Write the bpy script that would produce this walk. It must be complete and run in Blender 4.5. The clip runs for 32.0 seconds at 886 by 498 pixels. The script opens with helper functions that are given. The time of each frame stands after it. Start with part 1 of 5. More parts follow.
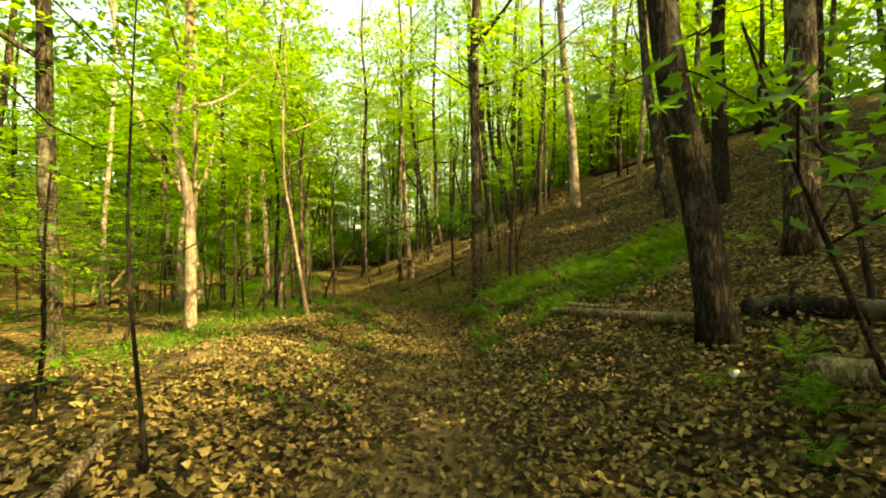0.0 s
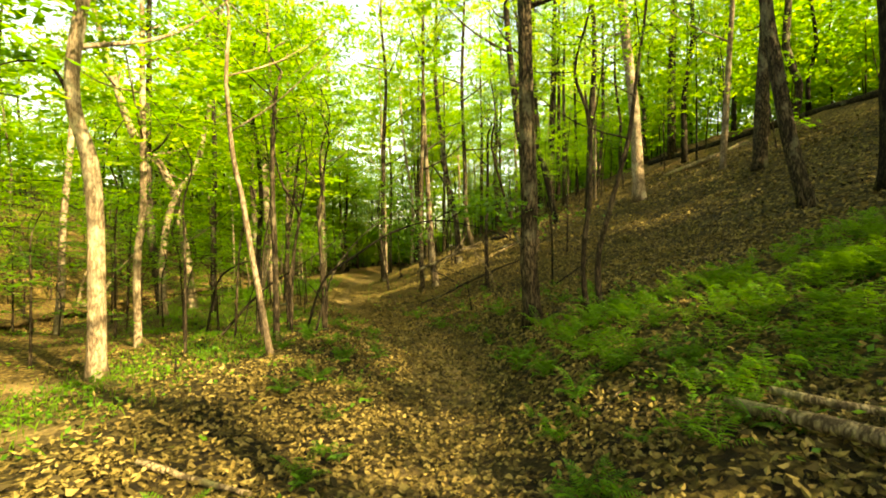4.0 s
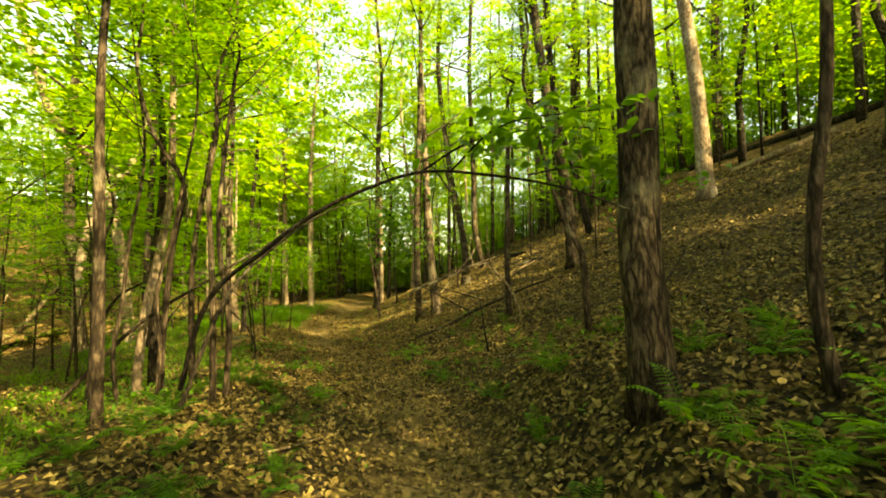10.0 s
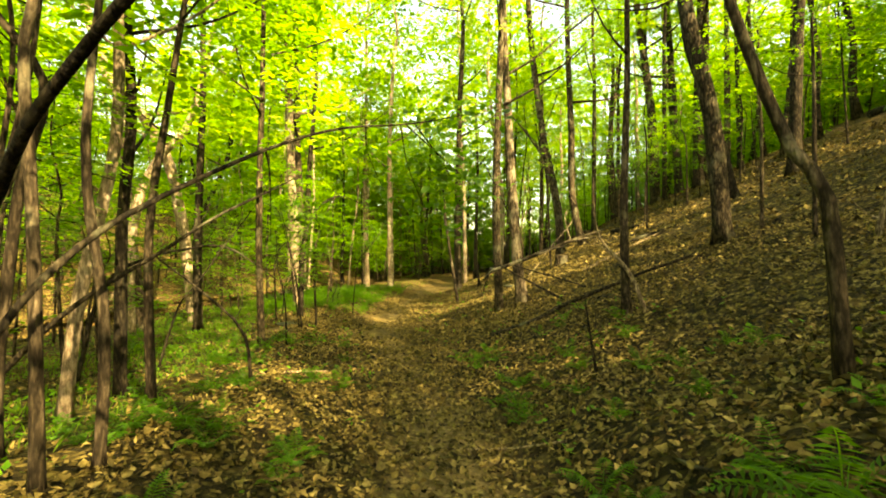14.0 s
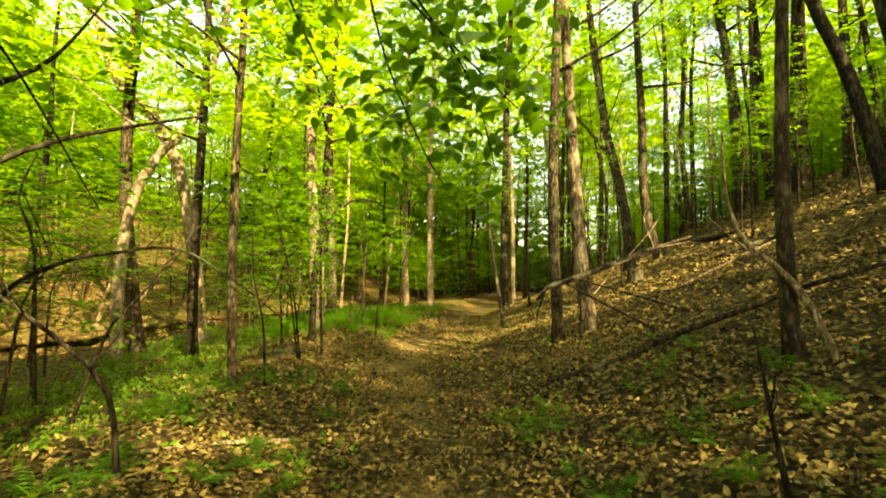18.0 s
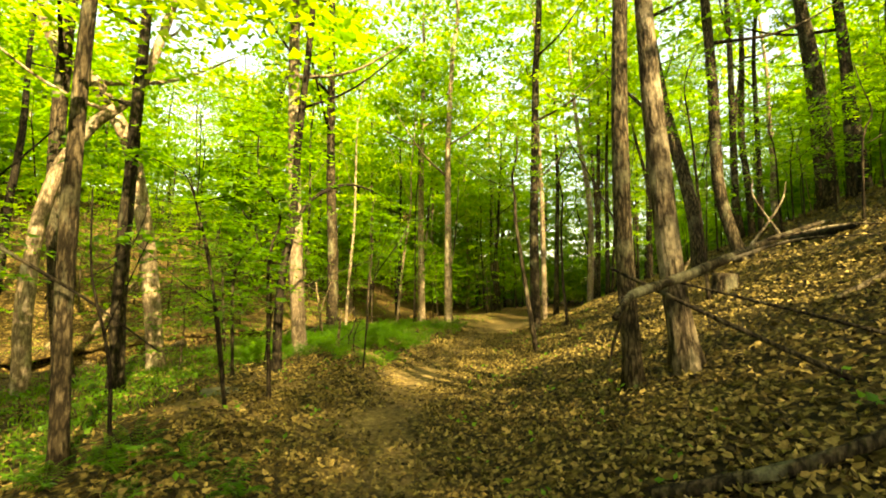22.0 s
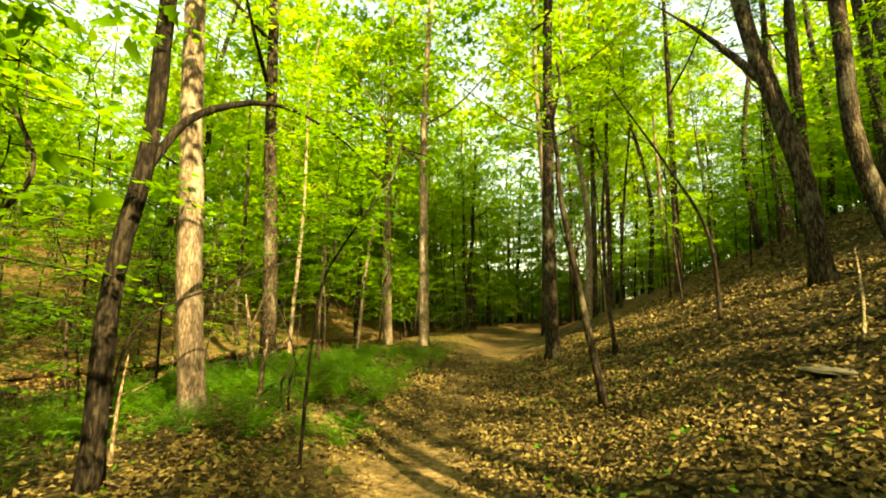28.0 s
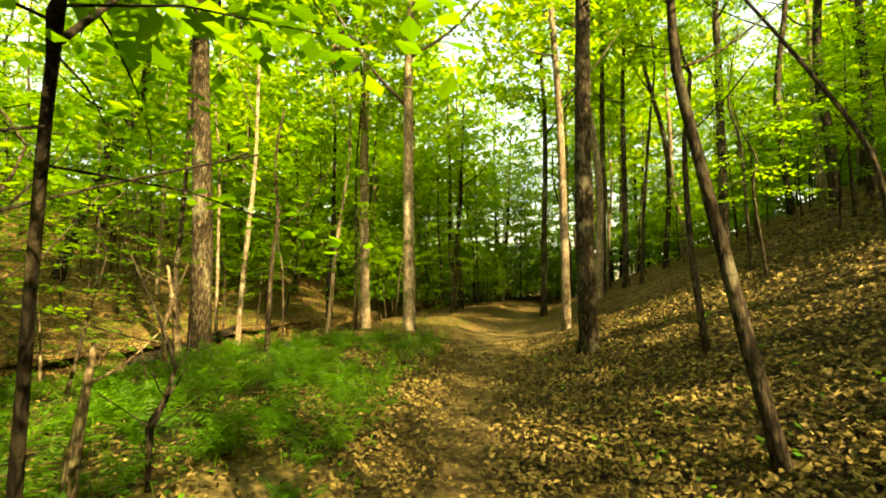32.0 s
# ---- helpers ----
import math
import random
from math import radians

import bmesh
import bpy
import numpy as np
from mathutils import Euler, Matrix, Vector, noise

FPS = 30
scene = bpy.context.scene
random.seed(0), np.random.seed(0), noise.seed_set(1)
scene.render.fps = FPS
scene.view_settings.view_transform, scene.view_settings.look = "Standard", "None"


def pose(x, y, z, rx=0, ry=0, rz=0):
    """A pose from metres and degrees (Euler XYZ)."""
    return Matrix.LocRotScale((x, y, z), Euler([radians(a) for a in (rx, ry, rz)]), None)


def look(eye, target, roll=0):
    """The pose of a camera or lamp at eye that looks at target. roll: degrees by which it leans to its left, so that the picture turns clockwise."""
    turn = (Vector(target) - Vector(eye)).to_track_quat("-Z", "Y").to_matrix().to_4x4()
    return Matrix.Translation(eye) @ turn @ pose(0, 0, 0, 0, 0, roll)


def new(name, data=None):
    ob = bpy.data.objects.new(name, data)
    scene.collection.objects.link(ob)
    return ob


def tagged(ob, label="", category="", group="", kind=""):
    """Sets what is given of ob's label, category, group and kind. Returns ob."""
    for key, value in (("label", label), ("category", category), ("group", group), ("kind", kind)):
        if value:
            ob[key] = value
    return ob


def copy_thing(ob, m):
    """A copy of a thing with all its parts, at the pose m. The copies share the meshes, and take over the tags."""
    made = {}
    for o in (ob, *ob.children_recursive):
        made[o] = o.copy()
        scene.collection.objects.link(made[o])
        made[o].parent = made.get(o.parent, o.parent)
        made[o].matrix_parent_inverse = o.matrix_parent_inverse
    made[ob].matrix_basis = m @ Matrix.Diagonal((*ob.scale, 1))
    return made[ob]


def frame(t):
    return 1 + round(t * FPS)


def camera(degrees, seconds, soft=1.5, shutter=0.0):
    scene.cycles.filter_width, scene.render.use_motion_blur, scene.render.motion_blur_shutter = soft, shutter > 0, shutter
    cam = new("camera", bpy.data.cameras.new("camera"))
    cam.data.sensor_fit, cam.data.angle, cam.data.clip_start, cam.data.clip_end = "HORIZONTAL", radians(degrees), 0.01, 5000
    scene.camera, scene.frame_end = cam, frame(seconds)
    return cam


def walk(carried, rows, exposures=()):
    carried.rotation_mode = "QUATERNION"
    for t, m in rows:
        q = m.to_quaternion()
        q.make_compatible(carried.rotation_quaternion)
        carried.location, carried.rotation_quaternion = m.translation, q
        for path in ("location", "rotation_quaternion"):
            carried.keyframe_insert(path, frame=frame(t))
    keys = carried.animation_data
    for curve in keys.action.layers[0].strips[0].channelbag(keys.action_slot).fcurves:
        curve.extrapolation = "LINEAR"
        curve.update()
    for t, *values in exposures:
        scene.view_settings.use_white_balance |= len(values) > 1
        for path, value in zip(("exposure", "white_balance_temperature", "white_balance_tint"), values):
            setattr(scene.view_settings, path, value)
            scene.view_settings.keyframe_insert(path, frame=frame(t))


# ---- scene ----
cam = camera(87.4, 32.0, soft=1.9, shutter=0.0)
METRES, EYE, TILT, LEAN, TURN = 26.5, 1.55, 0.0, 0.0, 0.0
ROWS = [
    (0.0, 0.0, 0.0, 0.0, 0.01, 0.76, 0.46),
    (0.5, -0.001, 0.0175, 0.0022, -3.54, 2.16, 0.66),
    (1.0, -0.0005, 0.0384, 0.002, -0.5, 2.18, 0.55),
    (1.5, -0.0017, 0.059, 0.0021, -0.9, 1.74, 0.67),
    (2.0, -0.0025, 0.0799, 0.0028, 1.55, 1.66, 0.59),
    (2.5, -0.0017, 0.1007, 0.0053, 2.46, 1.93, 0.62),
    (3.0, -0.004, 0.1207, 0.006, 2.54, -0.8, 0.61),
    (3.5, -0.0004, 0.1407, 0.0066, 3.38, -0.03, 0.55),
    (4.0, -0.0037, 0.1568, 0.0064, 3.53, 0.67, 0.55),
    (4.5, -0.0064, 0.1743, 0.0064, 9.38, 2.22, 0.42),
    (6.5, -0.0102, 0.2332, 0.0035, 9.42, 2.22, 0.79),
    (7.0, -0.0132, 0.2467, 0.0019, 8.61, 0.59, 0.72),
    (7.5, -0.0132, 0.2608, 0.0006, 5.16, 1.9, 0.83),
    (8.0, -0.016, 0.273, -0.0009, 1.17, 6.78, 1.0),
    (8.5, -0.0151, 0.2873, -0.0043, 5.72, 8.53, 0.77),
    (9.0, -0.0141, 0.3033, -0.0048, 3.07, 6.56, 0.86),
    (9.5, -0.016, 0.3167, -0.0044, 3.93, 6.85, 0.72),
    (10.0, -0.011, 0.3335, -0.0052, 4.31, 3.97, 0.57),
    (10.5, -0.0108, 0.3482, -0.0053, 3.6, 3.15, 0.64),
    (11.0, -0.011, 0.3635, -0.0063, 10.79, 3.2, 0.42),
    (11.5, -0.0102, 0.3787, -0.0059, 13.84, 4.23, 0.3),
    (12.0, -0.0127, 0.3932, -0.006, 12.64, 3.96, 0.38),
    (12.5, -0.0106, 0.4103, -0.0073, 13.74, 2.35, 0.28),
    (13.0, -0.0117, 0.4254, -0.0072, 12.74, -0.0, 0.3),
    (13.5, -0.0133, 0.4404, -0.007, 11.91, 0.29, 0.26),
    (14.0, -0.0138, 0.4533, -0.0068, 15.76, 1.61, -0.04),
    (14.5, -0.0178, 0.4623, -0.0068, 16.53, 2.99, -0.15),
    (16.5, -0.0242, 0.5136, -0.0091, 18.62, 6.93, -0.25),
    (17.0, -0.0293, 0.5263, -0.0098, 19.08, 7.53, -0.31),
    (17.5, -0.0337, 0.5385, -0.0105, 21.41, 6.78, -0.45),
    (18.0, -0.0353, 0.5559, -0.0114, 21.78, 3.99, -0.52),
    (18.5, -0.0388, 0.5706, -0.0121, 17.36, 3.87, -0.33),
    (19.0, -0.0409, 0.5868, -0.0132, 17.83, 4.66, -0.36),
    (19.5, -0.0456, 0.6018, -0.013, 19.97, 4.95, -0.45),
    (20.0, -0.0512, 0.6147, -0.0125, 22.21, 5.75, -0.63),
    (20.5, -0.0549, 0.631, -0.0131, 22.66, 5.97, -0.65),
    (21.0, -0.061, 0.6443, -0.0138, 21.24, 5.68, -0.55),
    (21.5, -0.0655, 0.6593, -0.0148, 23.72, 4.85, -0.59),
    (22.0, -0.0703, 0.6733, -0.0146, 24.93, 5.66, -0.59),
    (22.5, -0.0772, 0.6863, -0.0156, 24.31, 4.97, -0.46),
    (23.0, -0.0832, 0.7032, -0.0169, 27.97, 4.45, -0.47),
    (23.5, -0.0898, 0.7134, -0.0164, 27.37, 5.23, -0.5),
    (24.0, -0.0958, 0.7257, -0.0173, 26.05, 4.99, -0.53),
    (24.5, -0.1037, 0.7348, -0.0176, 30.33, 5.31, -0.9),
    (26.5, -0.1507, 0.7849, -0.0168, 24.76, 4.68, -0.7),
    (27.0, -0.1564, 0.796, -0.0152, 23.27, 5.75, -0.52),
    (27.5, -0.164, 0.8084, -0.0148, 21.69, 6.8, -0.38),
    (28.0, -0.1676, 0.8243, -0.0159, 19.69, 7.83, -0.31),
    (28.5, -0.1759, 0.8366, -0.0164, 18.31, 8.36, -0.2),
    (29.0, -0.1845, 0.8477, -0.0157, 17.27, 8.56, -0.19),
    (29.5, -0.1904, 0.8619, -0.0152, 15.38, 8.53, -0.12),
    (30.0, -0.1967, 0.8775, -0.0158, 14.58, 8.42, -0.05),
    (30.5, -0.2028, 0.8942, -0.0176, 14.07, 7.86, -0.15),
    (31.0, -0.2096, 0.9106, -0.017, 14.2, 6.83, -0.12),
    (31.5, -0.217, 0.9264, -0.0163, 14.96, 5.47, -0.13),
    (32.0, -0.2226, 0.9417, -0.016, 17.13, 5.08, -0.17),
]
walk(cam, [(t, pose(0, 0, EYE, TILT, LEAN, TURN) @ pose(METRES * x, METRES * y, METRES * z, 90 + pitch, roll, yaw)) for t, x, y, z, yaw, pitch, roll in ROWS],
     exposures=[(0, 2.2, 14400, 4), (4, 2.45, 14400, 4), (9, 2.4, 14400, 4), (14, 2.7, 14400, 4), (17, 2.5, 14400, 4), (20, 2.6, 14400, 4), (24, 2.4, 14400, 4), (27, 2.4, 14400, 4), (29, 2.25, 14400, 4), (32, 2.45, 14400, 4)])

# ---- world and sun: late-morning light over the hill to the right ----
SUN_FROM = Vector((.80, -.56, .78)).normalized()
world = bpy.data.worlds.new("sky")
scene.world = world
world.use_nodes = True
wn = world.node_tree.nodes
sky = wn.new("ShaderNodeTexSky")
sky.sky_type, sky.sun_disc = 'NISHITA', False
sky.sun_elevation = math.asin(SUN_FROM.z)
sky.sun_rotation = math.atan2(SUN_FROM.x, SUN_FROM.y)
sky.dust_density, sky.air_density, sky.ozone_density = 2.0, 1.2, 1.0
wn["Background"].inputs["Strength"].default_value = .13
world.node_tree.links.new(sky.outputs[0], wn["Background"].inputs["Color"])
sun = new("sun", bpy.data.lights.new("sun", 'SUN'))
sun.data.energy, sun.data.angle, sun.data.color = 5.0, radians(.6), (1.0, .93, .77)
sun.matrix_world = look(SUN_FROM * 60, (0, 0, 0))


# ---- materials ----
def material(name):
    m = bpy.data.materials.new(name)
    m.use_nodes = True
    return m, m.node_tree.nodes, m.node_tree.links, m.node_tree.nodes["Principled BSDF"]


def ramp(nodes, stops):
    r = nodes.new("ShaderNodeValToRGB")
    while len(r.color_ramp.elements) < len(stops):
        r.color_ramp.elements.new(.5)
    for e, (p, c) in zip(r.color_ramp.elements, stops):
        e.position, e.color = p, (*c, 1)
    return r


def mixed(nodes, links, a, b, f, blend='MIX'):
    m = nodes.new("ShaderNodeMix")
    m.data_type, m.blend_type = 'RGBA', blend
    for sock, v in ((m.inputs[6], a), (m.inputs[7], b), (m.inputs[0], f)):
        if isinstance(v, (int, float)):
            sock.default_value = v
        elif isinstance(v, tuple):
            sock.default_value = (*v, 1)
        else:
            links.new(v, sock)
    return m.outputs[2]


def noise_tex(nodes, links, vec, scale, detail=4, rough=.55):
    n = nodes.new("ShaderNodeTexNoise")
    n.inputs["Scale"].default_value, n.inputs["Detail"].default_value, n.inputs["Roughness"].default_value = scale, detail, rough
    if vec is not None:
        links.new(vec, n.inputs["Vector"])
    return n.outputs[0]


def stretched(nodes, links, sx, sy, sz):
    co = nodes.new("ShaderNodeTexCoord")
    mp = nodes.new("ShaderNodeMapping")
    mp.inputs["Scale"].default_value = (sx, sy, sz)
    links.new(co.outputs["Object"], mp.inputs["Vector"])
    return mp.outputs[0]


def bump(nodes, links, bsdf, height, strength, dist):
    b = nodes.new("ShaderNodeBump")
    b.inputs["Strength"].default_value, b.inputs["Distance"].default_value = strength, dist
    links.new(height, b.inputs["Height"])
    links.new(b.outputs[0], bsdf.inputs["Normal"])


def bark_mat(name, dark, mid, light, lichen, lichen_amount, furrow=26.0, depth=.02):
    m, n, l, b = material(name)
    v = stretched(n, l, furrow, furrow, furrow * .24)
    info = n.new("ShaderNodeObjectInfo")
    f1 = noise_tex(n, l, v, 1.6, 6, .65)
    f2 = noise_tex(n, l, v, .62, 3, .5)
    gap = n.new("ShaderNodeMath")
    gap.operation = 'SUBTRACT'
    l.new(f2, gap.inputs[0])
    gap.inputs[1].default_value = .5
    ridge = n.new("ShaderNodeMath")
    ridge.operation = 'ABSOLUTE'
    l.new(gap.outputs[0], ridge.inputs[0])
    edge = ramp(n, [(0, (.12, .12, .12)), (.13, (1, 1, 1))])
    l.new(ridge.outputs[0], edge.inputs[0])
    cr = n.new("ShaderNodeMath")
    cr.operation = 'MULTIPLY'
    l.new(edge.outputs[0], cr.inputs[0])
    l.new(f1, cr.inputs[1])
    r = ramp(n, [(.12, dark), (.42, mid), (.72, light)])
    l.new(cr.outputs[0], r.inputs[0])
    big = noise_tex(n, l, stretched(n, l, 1.4, 1.4, .8), 1.8, 5, .6)
    patch = ramp(n, [(.60 - lichen_amount * .2, (0, 0, 0)), (.74 - lichen_amount * .2, (1, 1, 1))])
    l.new(big, patch.inputs[0])
    c = mixed(n, l, r.outputs[0], lichen, patch.outputs[0])
    flake = ramp(n, [(.36, (.45, .43, .40)), (.52, (1, 1, 1)), (.70, (1.3, 1.27, 1.2))])
    l.new(noise_tex(n, l, stretched(n, l, 16, 16, 9), 1.5, 6, .72), flake.inputs[0])
    c = mixed(n, l, c, flake.outputs[0], .85, 'MULTIPLY')
    blot = ramp(n, [(.35, (.62, .60, .58)), (.6, (1.12, 1.1, 1.05))])
    l.new(noise_tex(n, l, stretched(n, l, 2.2, 2.2, 1.1), 1.5, 4, .6), blot.inputs[0])
    c = mixed(n, l, c, blot.outputs[0], .8, 'MULTIPLY')
    tone = ramp(n, [(0, (.72, .70, .68)), (1, (1.2, 1.16, 1.1))])
    l.new(info.outputs["Random"], tone.inputs[0])
    l.new(mixed(n, l, c, tone.outputs[0], 1.0, 'MULTIPLY'), b.inputs["Base Color"])
    b.inputs["Roughness"].default_value = .9
    b.inputs["Specular IOR Level"].default_value = .1
    bump(n, l, b, cr.outputs[0], 1.0, depth)
    return m


def leaf_mat(name, stops, through_stops, gloss=.5, share=.5, spread=.8):
    """Leaves differ from one to the next and from spray to spray."""
    m, n, l, b = material(name)
    geo, info, co = n.new("ShaderNodeNewGeometry"), n.new("ShaderNodeObjectInfo"), n.new("ShaderNodeTexCoord")
    spray = n.new("ShaderNodeMapRange")
    spray.inputs["From Min"].default_value, spray.inputs["From Max"].default_value = .32, .68
    l.new(noise_tex(n, l, co.outputs["Object"], spread, 2, .5), spray.inputs["Value"])
    total = None
    for sock, w in ((info.outputs["Random"], .25), (geo.outputs["Random Per Island"], .35), (spray.outputs[0], .40)):
        add = n.new("ShaderNodeMath")
        add.operation = 'MULTIPLY_ADD'
        l.new(sock, add.inputs[0])
        add.inputs[1].default_value = w
        if total is None:
            add.inputs[2].default_value = 0
        else:
            l.new(total, add.inputs[2])
        total = add.outputs[0]
    r, r2 = ramp(n, stops), ramp(n, through_stops)
    l.new(total, r.inputs[0])
    l.new(total, r2.inputs[0])
    l.new(r.outputs[0], b.inputs["Base Color"])
    b.inputs["Roughness"].default_value = gloss
    b.inputs["Specular IOR Level"].default_value = .16
    tr = n.new("ShaderNodeBsdfTranslucent")
    l.new(r2.outputs[0], tr.inputs["Color"])
    mix = n.new("ShaderNodeMixShader")
    mix.inputs[0].default_value = share
    l.new(b.outputs[0], mix.inputs[1])
    l.new(tr.outputs[0], mix.inputs[2])
    l.new(mix.outputs[0], n["Material Output"].inputs["Surface"])
    return m


def litter_mat():
    m, n, l, b = material("dead_leaf")
    geo = n.new("ShaderNodeNewGeometry")
    r = ramp(n, [(0, (.011, .009, .0035)), (.28, (.064, .05, .017)), (.6, (.15, .116, .041)), (.86, (.195, .152, .056)), (1, (.25, .2, .08))])
    l.new(geo.outputs["Random Per Island"], r.inputs[0])
    co = n.new("ShaderNodeTexCoord")
    blot = ramp(n, [(.3, (.6, .55, .5)), (.7, (1.1, 1.08, 1.0))])
    l.new(noise_tex(n, l, co.outputs["Object"], 38, 3), blot.inputs[0])
    l.new(mixed(n, l, r.outputs[0], blot.outputs[0], 1.0, 'MULTIPLY'), b.inputs["Base Color"])
    b.inputs["Roughness"].default_value = .75
    b.inputs["Specular IOR Level"].default_value = .12
    return m


def ground_mat():
    m, n, l, b = material("forest_floor")
    co = n.new("ShaderNodeTexCoord")
    v = co.outputs["Object"]
    warp = n.new("ShaderNodeVectorMath")
    warp.operation = 'MULTIPLY_ADD'
    nz = n.new("ShaderNodeTexNoise")
    nz.inputs["Scale"].default_value = 9
    l.new(v, nz.inputs["Vector"])
    l.new(nz.outputs[1], warp.inputs[0])
    warp.inputs[1].default_value = (.09, .09, .09)
    l.new(v, warp.inputs[2])
    vor = n.new("ShaderNodeTexVoronoi")
    vor.inputs["Scale"].default_value = 17
    l.new(warp.outputs[0], vor.inputs["Vector"])
    hue = n.new("ShaderNodeSeparateColor")
    l.new(vor.outputs["Color"], hue.inputs[0])
    # floor tones under the loose litter, shadow between the leaves painted in as dark colour
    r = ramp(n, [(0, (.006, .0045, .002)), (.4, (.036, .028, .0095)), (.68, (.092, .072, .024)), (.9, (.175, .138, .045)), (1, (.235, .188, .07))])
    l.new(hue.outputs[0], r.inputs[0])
    # each leaf cell darkens outward, the shade of the gaps painted into its colour
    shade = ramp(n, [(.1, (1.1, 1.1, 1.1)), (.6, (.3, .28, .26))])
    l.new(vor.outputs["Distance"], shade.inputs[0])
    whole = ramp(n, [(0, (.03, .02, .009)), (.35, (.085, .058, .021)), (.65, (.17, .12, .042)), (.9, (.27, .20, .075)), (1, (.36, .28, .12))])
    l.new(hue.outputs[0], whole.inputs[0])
    gap_shade = n.new("ShaderNodeAttribute")
    gap_shade.attribute_name = "gap_shade"
    leaves = mixed(n, l, mixed(n, l, whole.outputs[0], r.outputs[0], gap_shade.outputs["Fac"]), shade.outputs[0], .8, 'MULTIPLY')
    wide = ramp(n, [(.32, (.66, .62, .56)), (.68, (1.15, 1.1, 1.0))])
    l.new(noise_tex(n, l, v, .55, 5), wide.inputs[0])
    leaves = mixed(n, l, leaves, wide.outputs[0], 1.0, 'MULTIPLY')
    soil = ramp(n, [(.3, (.065, .043, .016)), (.5, (.18, .125, .052)), (.72, (.36, .265, .135))])
    l.new(noise_tex(n, l, v, 17, 8, .7), soil.inputs[0])
    worn = n.new("ShaderNodeAttribute")
    worn.attribute_name = "worn"
    brk = n.new("ShaderNodeMath")
    brk.operation = 'MULTIPLY'
    l.new(worn.outputs["Fac"], brk.inputs[0])
    gate = ramp(n, [(.36, (0, 0, 0)), (.56, (1, 1, 1))])
    l.new(noise_tex(n, l, v, 3.1, 6, .7), gate.inputs[0])
    l.new(gate.outputs[0], brk.inputs[1])
    c = mixed(n, l, leaves, soil.outputs[0], brk.outputs[0])
    green = n.new("ShaderNodeAttribute")
    green.attribute_name = "green"
    moss = ramp(n, [(.3, (.03, .055, .010)), (.7, (.075, .13, .02))])
    l.new(noise_tex(n, l, v, 24, 6, .7), moss.inputs[0])
    l.new(mixed(n, l, c, moss.outputs[0], green.outputs["Fac"]), b.inputs["Base Color"])
    b.inputs["Roughness"].default_value = .88
    b.inputs["Specular IOR Level"].default_value = .12
    h = n.new("ShaderNodeMath")
    h.operation = 'ADD'
    l.new(hue.outputs[1], h.inputs[0])
    l.new(noise_tex(n, l, v, 30, 5, .7), h.inputs[1])
    bump(n, l, b, h.outputs[0], .9, .03)
    return m


def stone_mat(name, a, c, scale):
    m, n, l, b = material(name)
    co = n.new("ShaderNodeTexCoord")
    r = ramp(n, [(.3, a), (.7, c)])
    t = noise_tex(n, l, co.outputs["Object"], scale, 8, .65)
    l.new(t, r.inputs[0])
    l.new(r.outputs[0], b.inputs["Base Color"])
    b.inputs["Roughness"].default_value = .85
    bump(n, l, b, t, .8, .03)
    return m


def water_mat():
    m, n, l, b = material("creek_water")
    b.inputs["Base Color"].default_value = (.02, .022, .014, 1)
    b.inputs["Roughness"].default_value = .08
    co = n.new("ShaderNodeTexCoord")
    bump(n, l, b, noise_tex(n, l, co.outputs["Object"], 6, 3), .25, .03)
    return m


BARK = {
    "oak": bark_mat("grey_brown_bark", (.014, .011, .007), (.064, .051, .032), (.15, .124, .082), (.16, .16, .11), .3, 30, .022),
    "dark": bark_mat("dark_bark", (.008, .0065, .0045), (.030, .025, .016), (.075, .063, .042), (.10, .105, .07), .15, 28, .018),
    "pale": bark_mat("pale_smooth_bark", (.13, .10, .07), (.27, .215, .155), (.37, .31, .235), (.42, .38, .30), .35, 32, .006),
    "snag": bark_mat("weathered_bark", (.03, .023, .015), (.11, .088, .06), (.23, .195, .14), (.30, .26, .19), .55, 22, .03),
    "stem": bark_mat("smooth_young_bark", (.018, .014, .009), (.058, .045, .030), (.125, .10, .07), (.19, .175, .12), .25, 30, .01),
    "deadwood": bark_mat("bare_dead_wood", (.07, .053, .033), (.24, .19, .12), (.42, .345, .235), (.13, .14, .07), .3, 30, .012),
}
CANOPY = leaf_mat("canopy_leaf", [(.12, (.02, .066, .008)), (.5, (.058, .14, .012)), (.88, (.14, .21, .024))],
                  [(.12, (.07, .22, .014)), (.45, (.19, .43, .024)), (.7, (.36, .55, .04)), (.9, (.57, .67, .09))], .45, .55)
UNDER = leaf_mat("understory_leaf", [(.12, (.018, .066, .009)), (.5, (.05, .145, .013)), (.88, (.115, .21, .02))],
                 [(.12, (.05, .19, .010)), (.5, (.17, .40, .02)), (.88, (.38, .58, .045))], .45, .55, 1.1)
SPRIG = leaf_mat("beech_leaf", [(0, (.022, .075, .011)), (1, (.06, .135, .017))], [(0, (.09, .27, .016)), (1, (.2, .42, .03))], .42, .42)
FERN = leaf_mat("fern_leaf", [(.1, (.014, .048, .007)), (.5, (.040, .132, .012)), (.9, (.095, .21, .018))], [(.1, (.05, .17, .010)), (.9, (.21, .42, .026))], .5, .42, 1.3)
GRASS = leaf_mat("grass_blade", [(0, (.035, .085, .010)), (.6, (.065, .13, .015)), (1, (.12, .18, .03))], [(0, (.14, .34, .02)), (1, (.32, .5, .05))], .5, .4)
LITTER = litter_mat()
FLOOR = ground_mat()
STONE = stone_mat("grey_stone", (.07, .06, .045), (.2, .18, .145), 7)
MOSSY = stone_mat("mossy_stone", (.02, .026, .010), (.09, .082, .05), 5)
WHITE_STONE = stone_mat("white_quartz", (.5, .47, .42), (.75, .73, .68), 12)
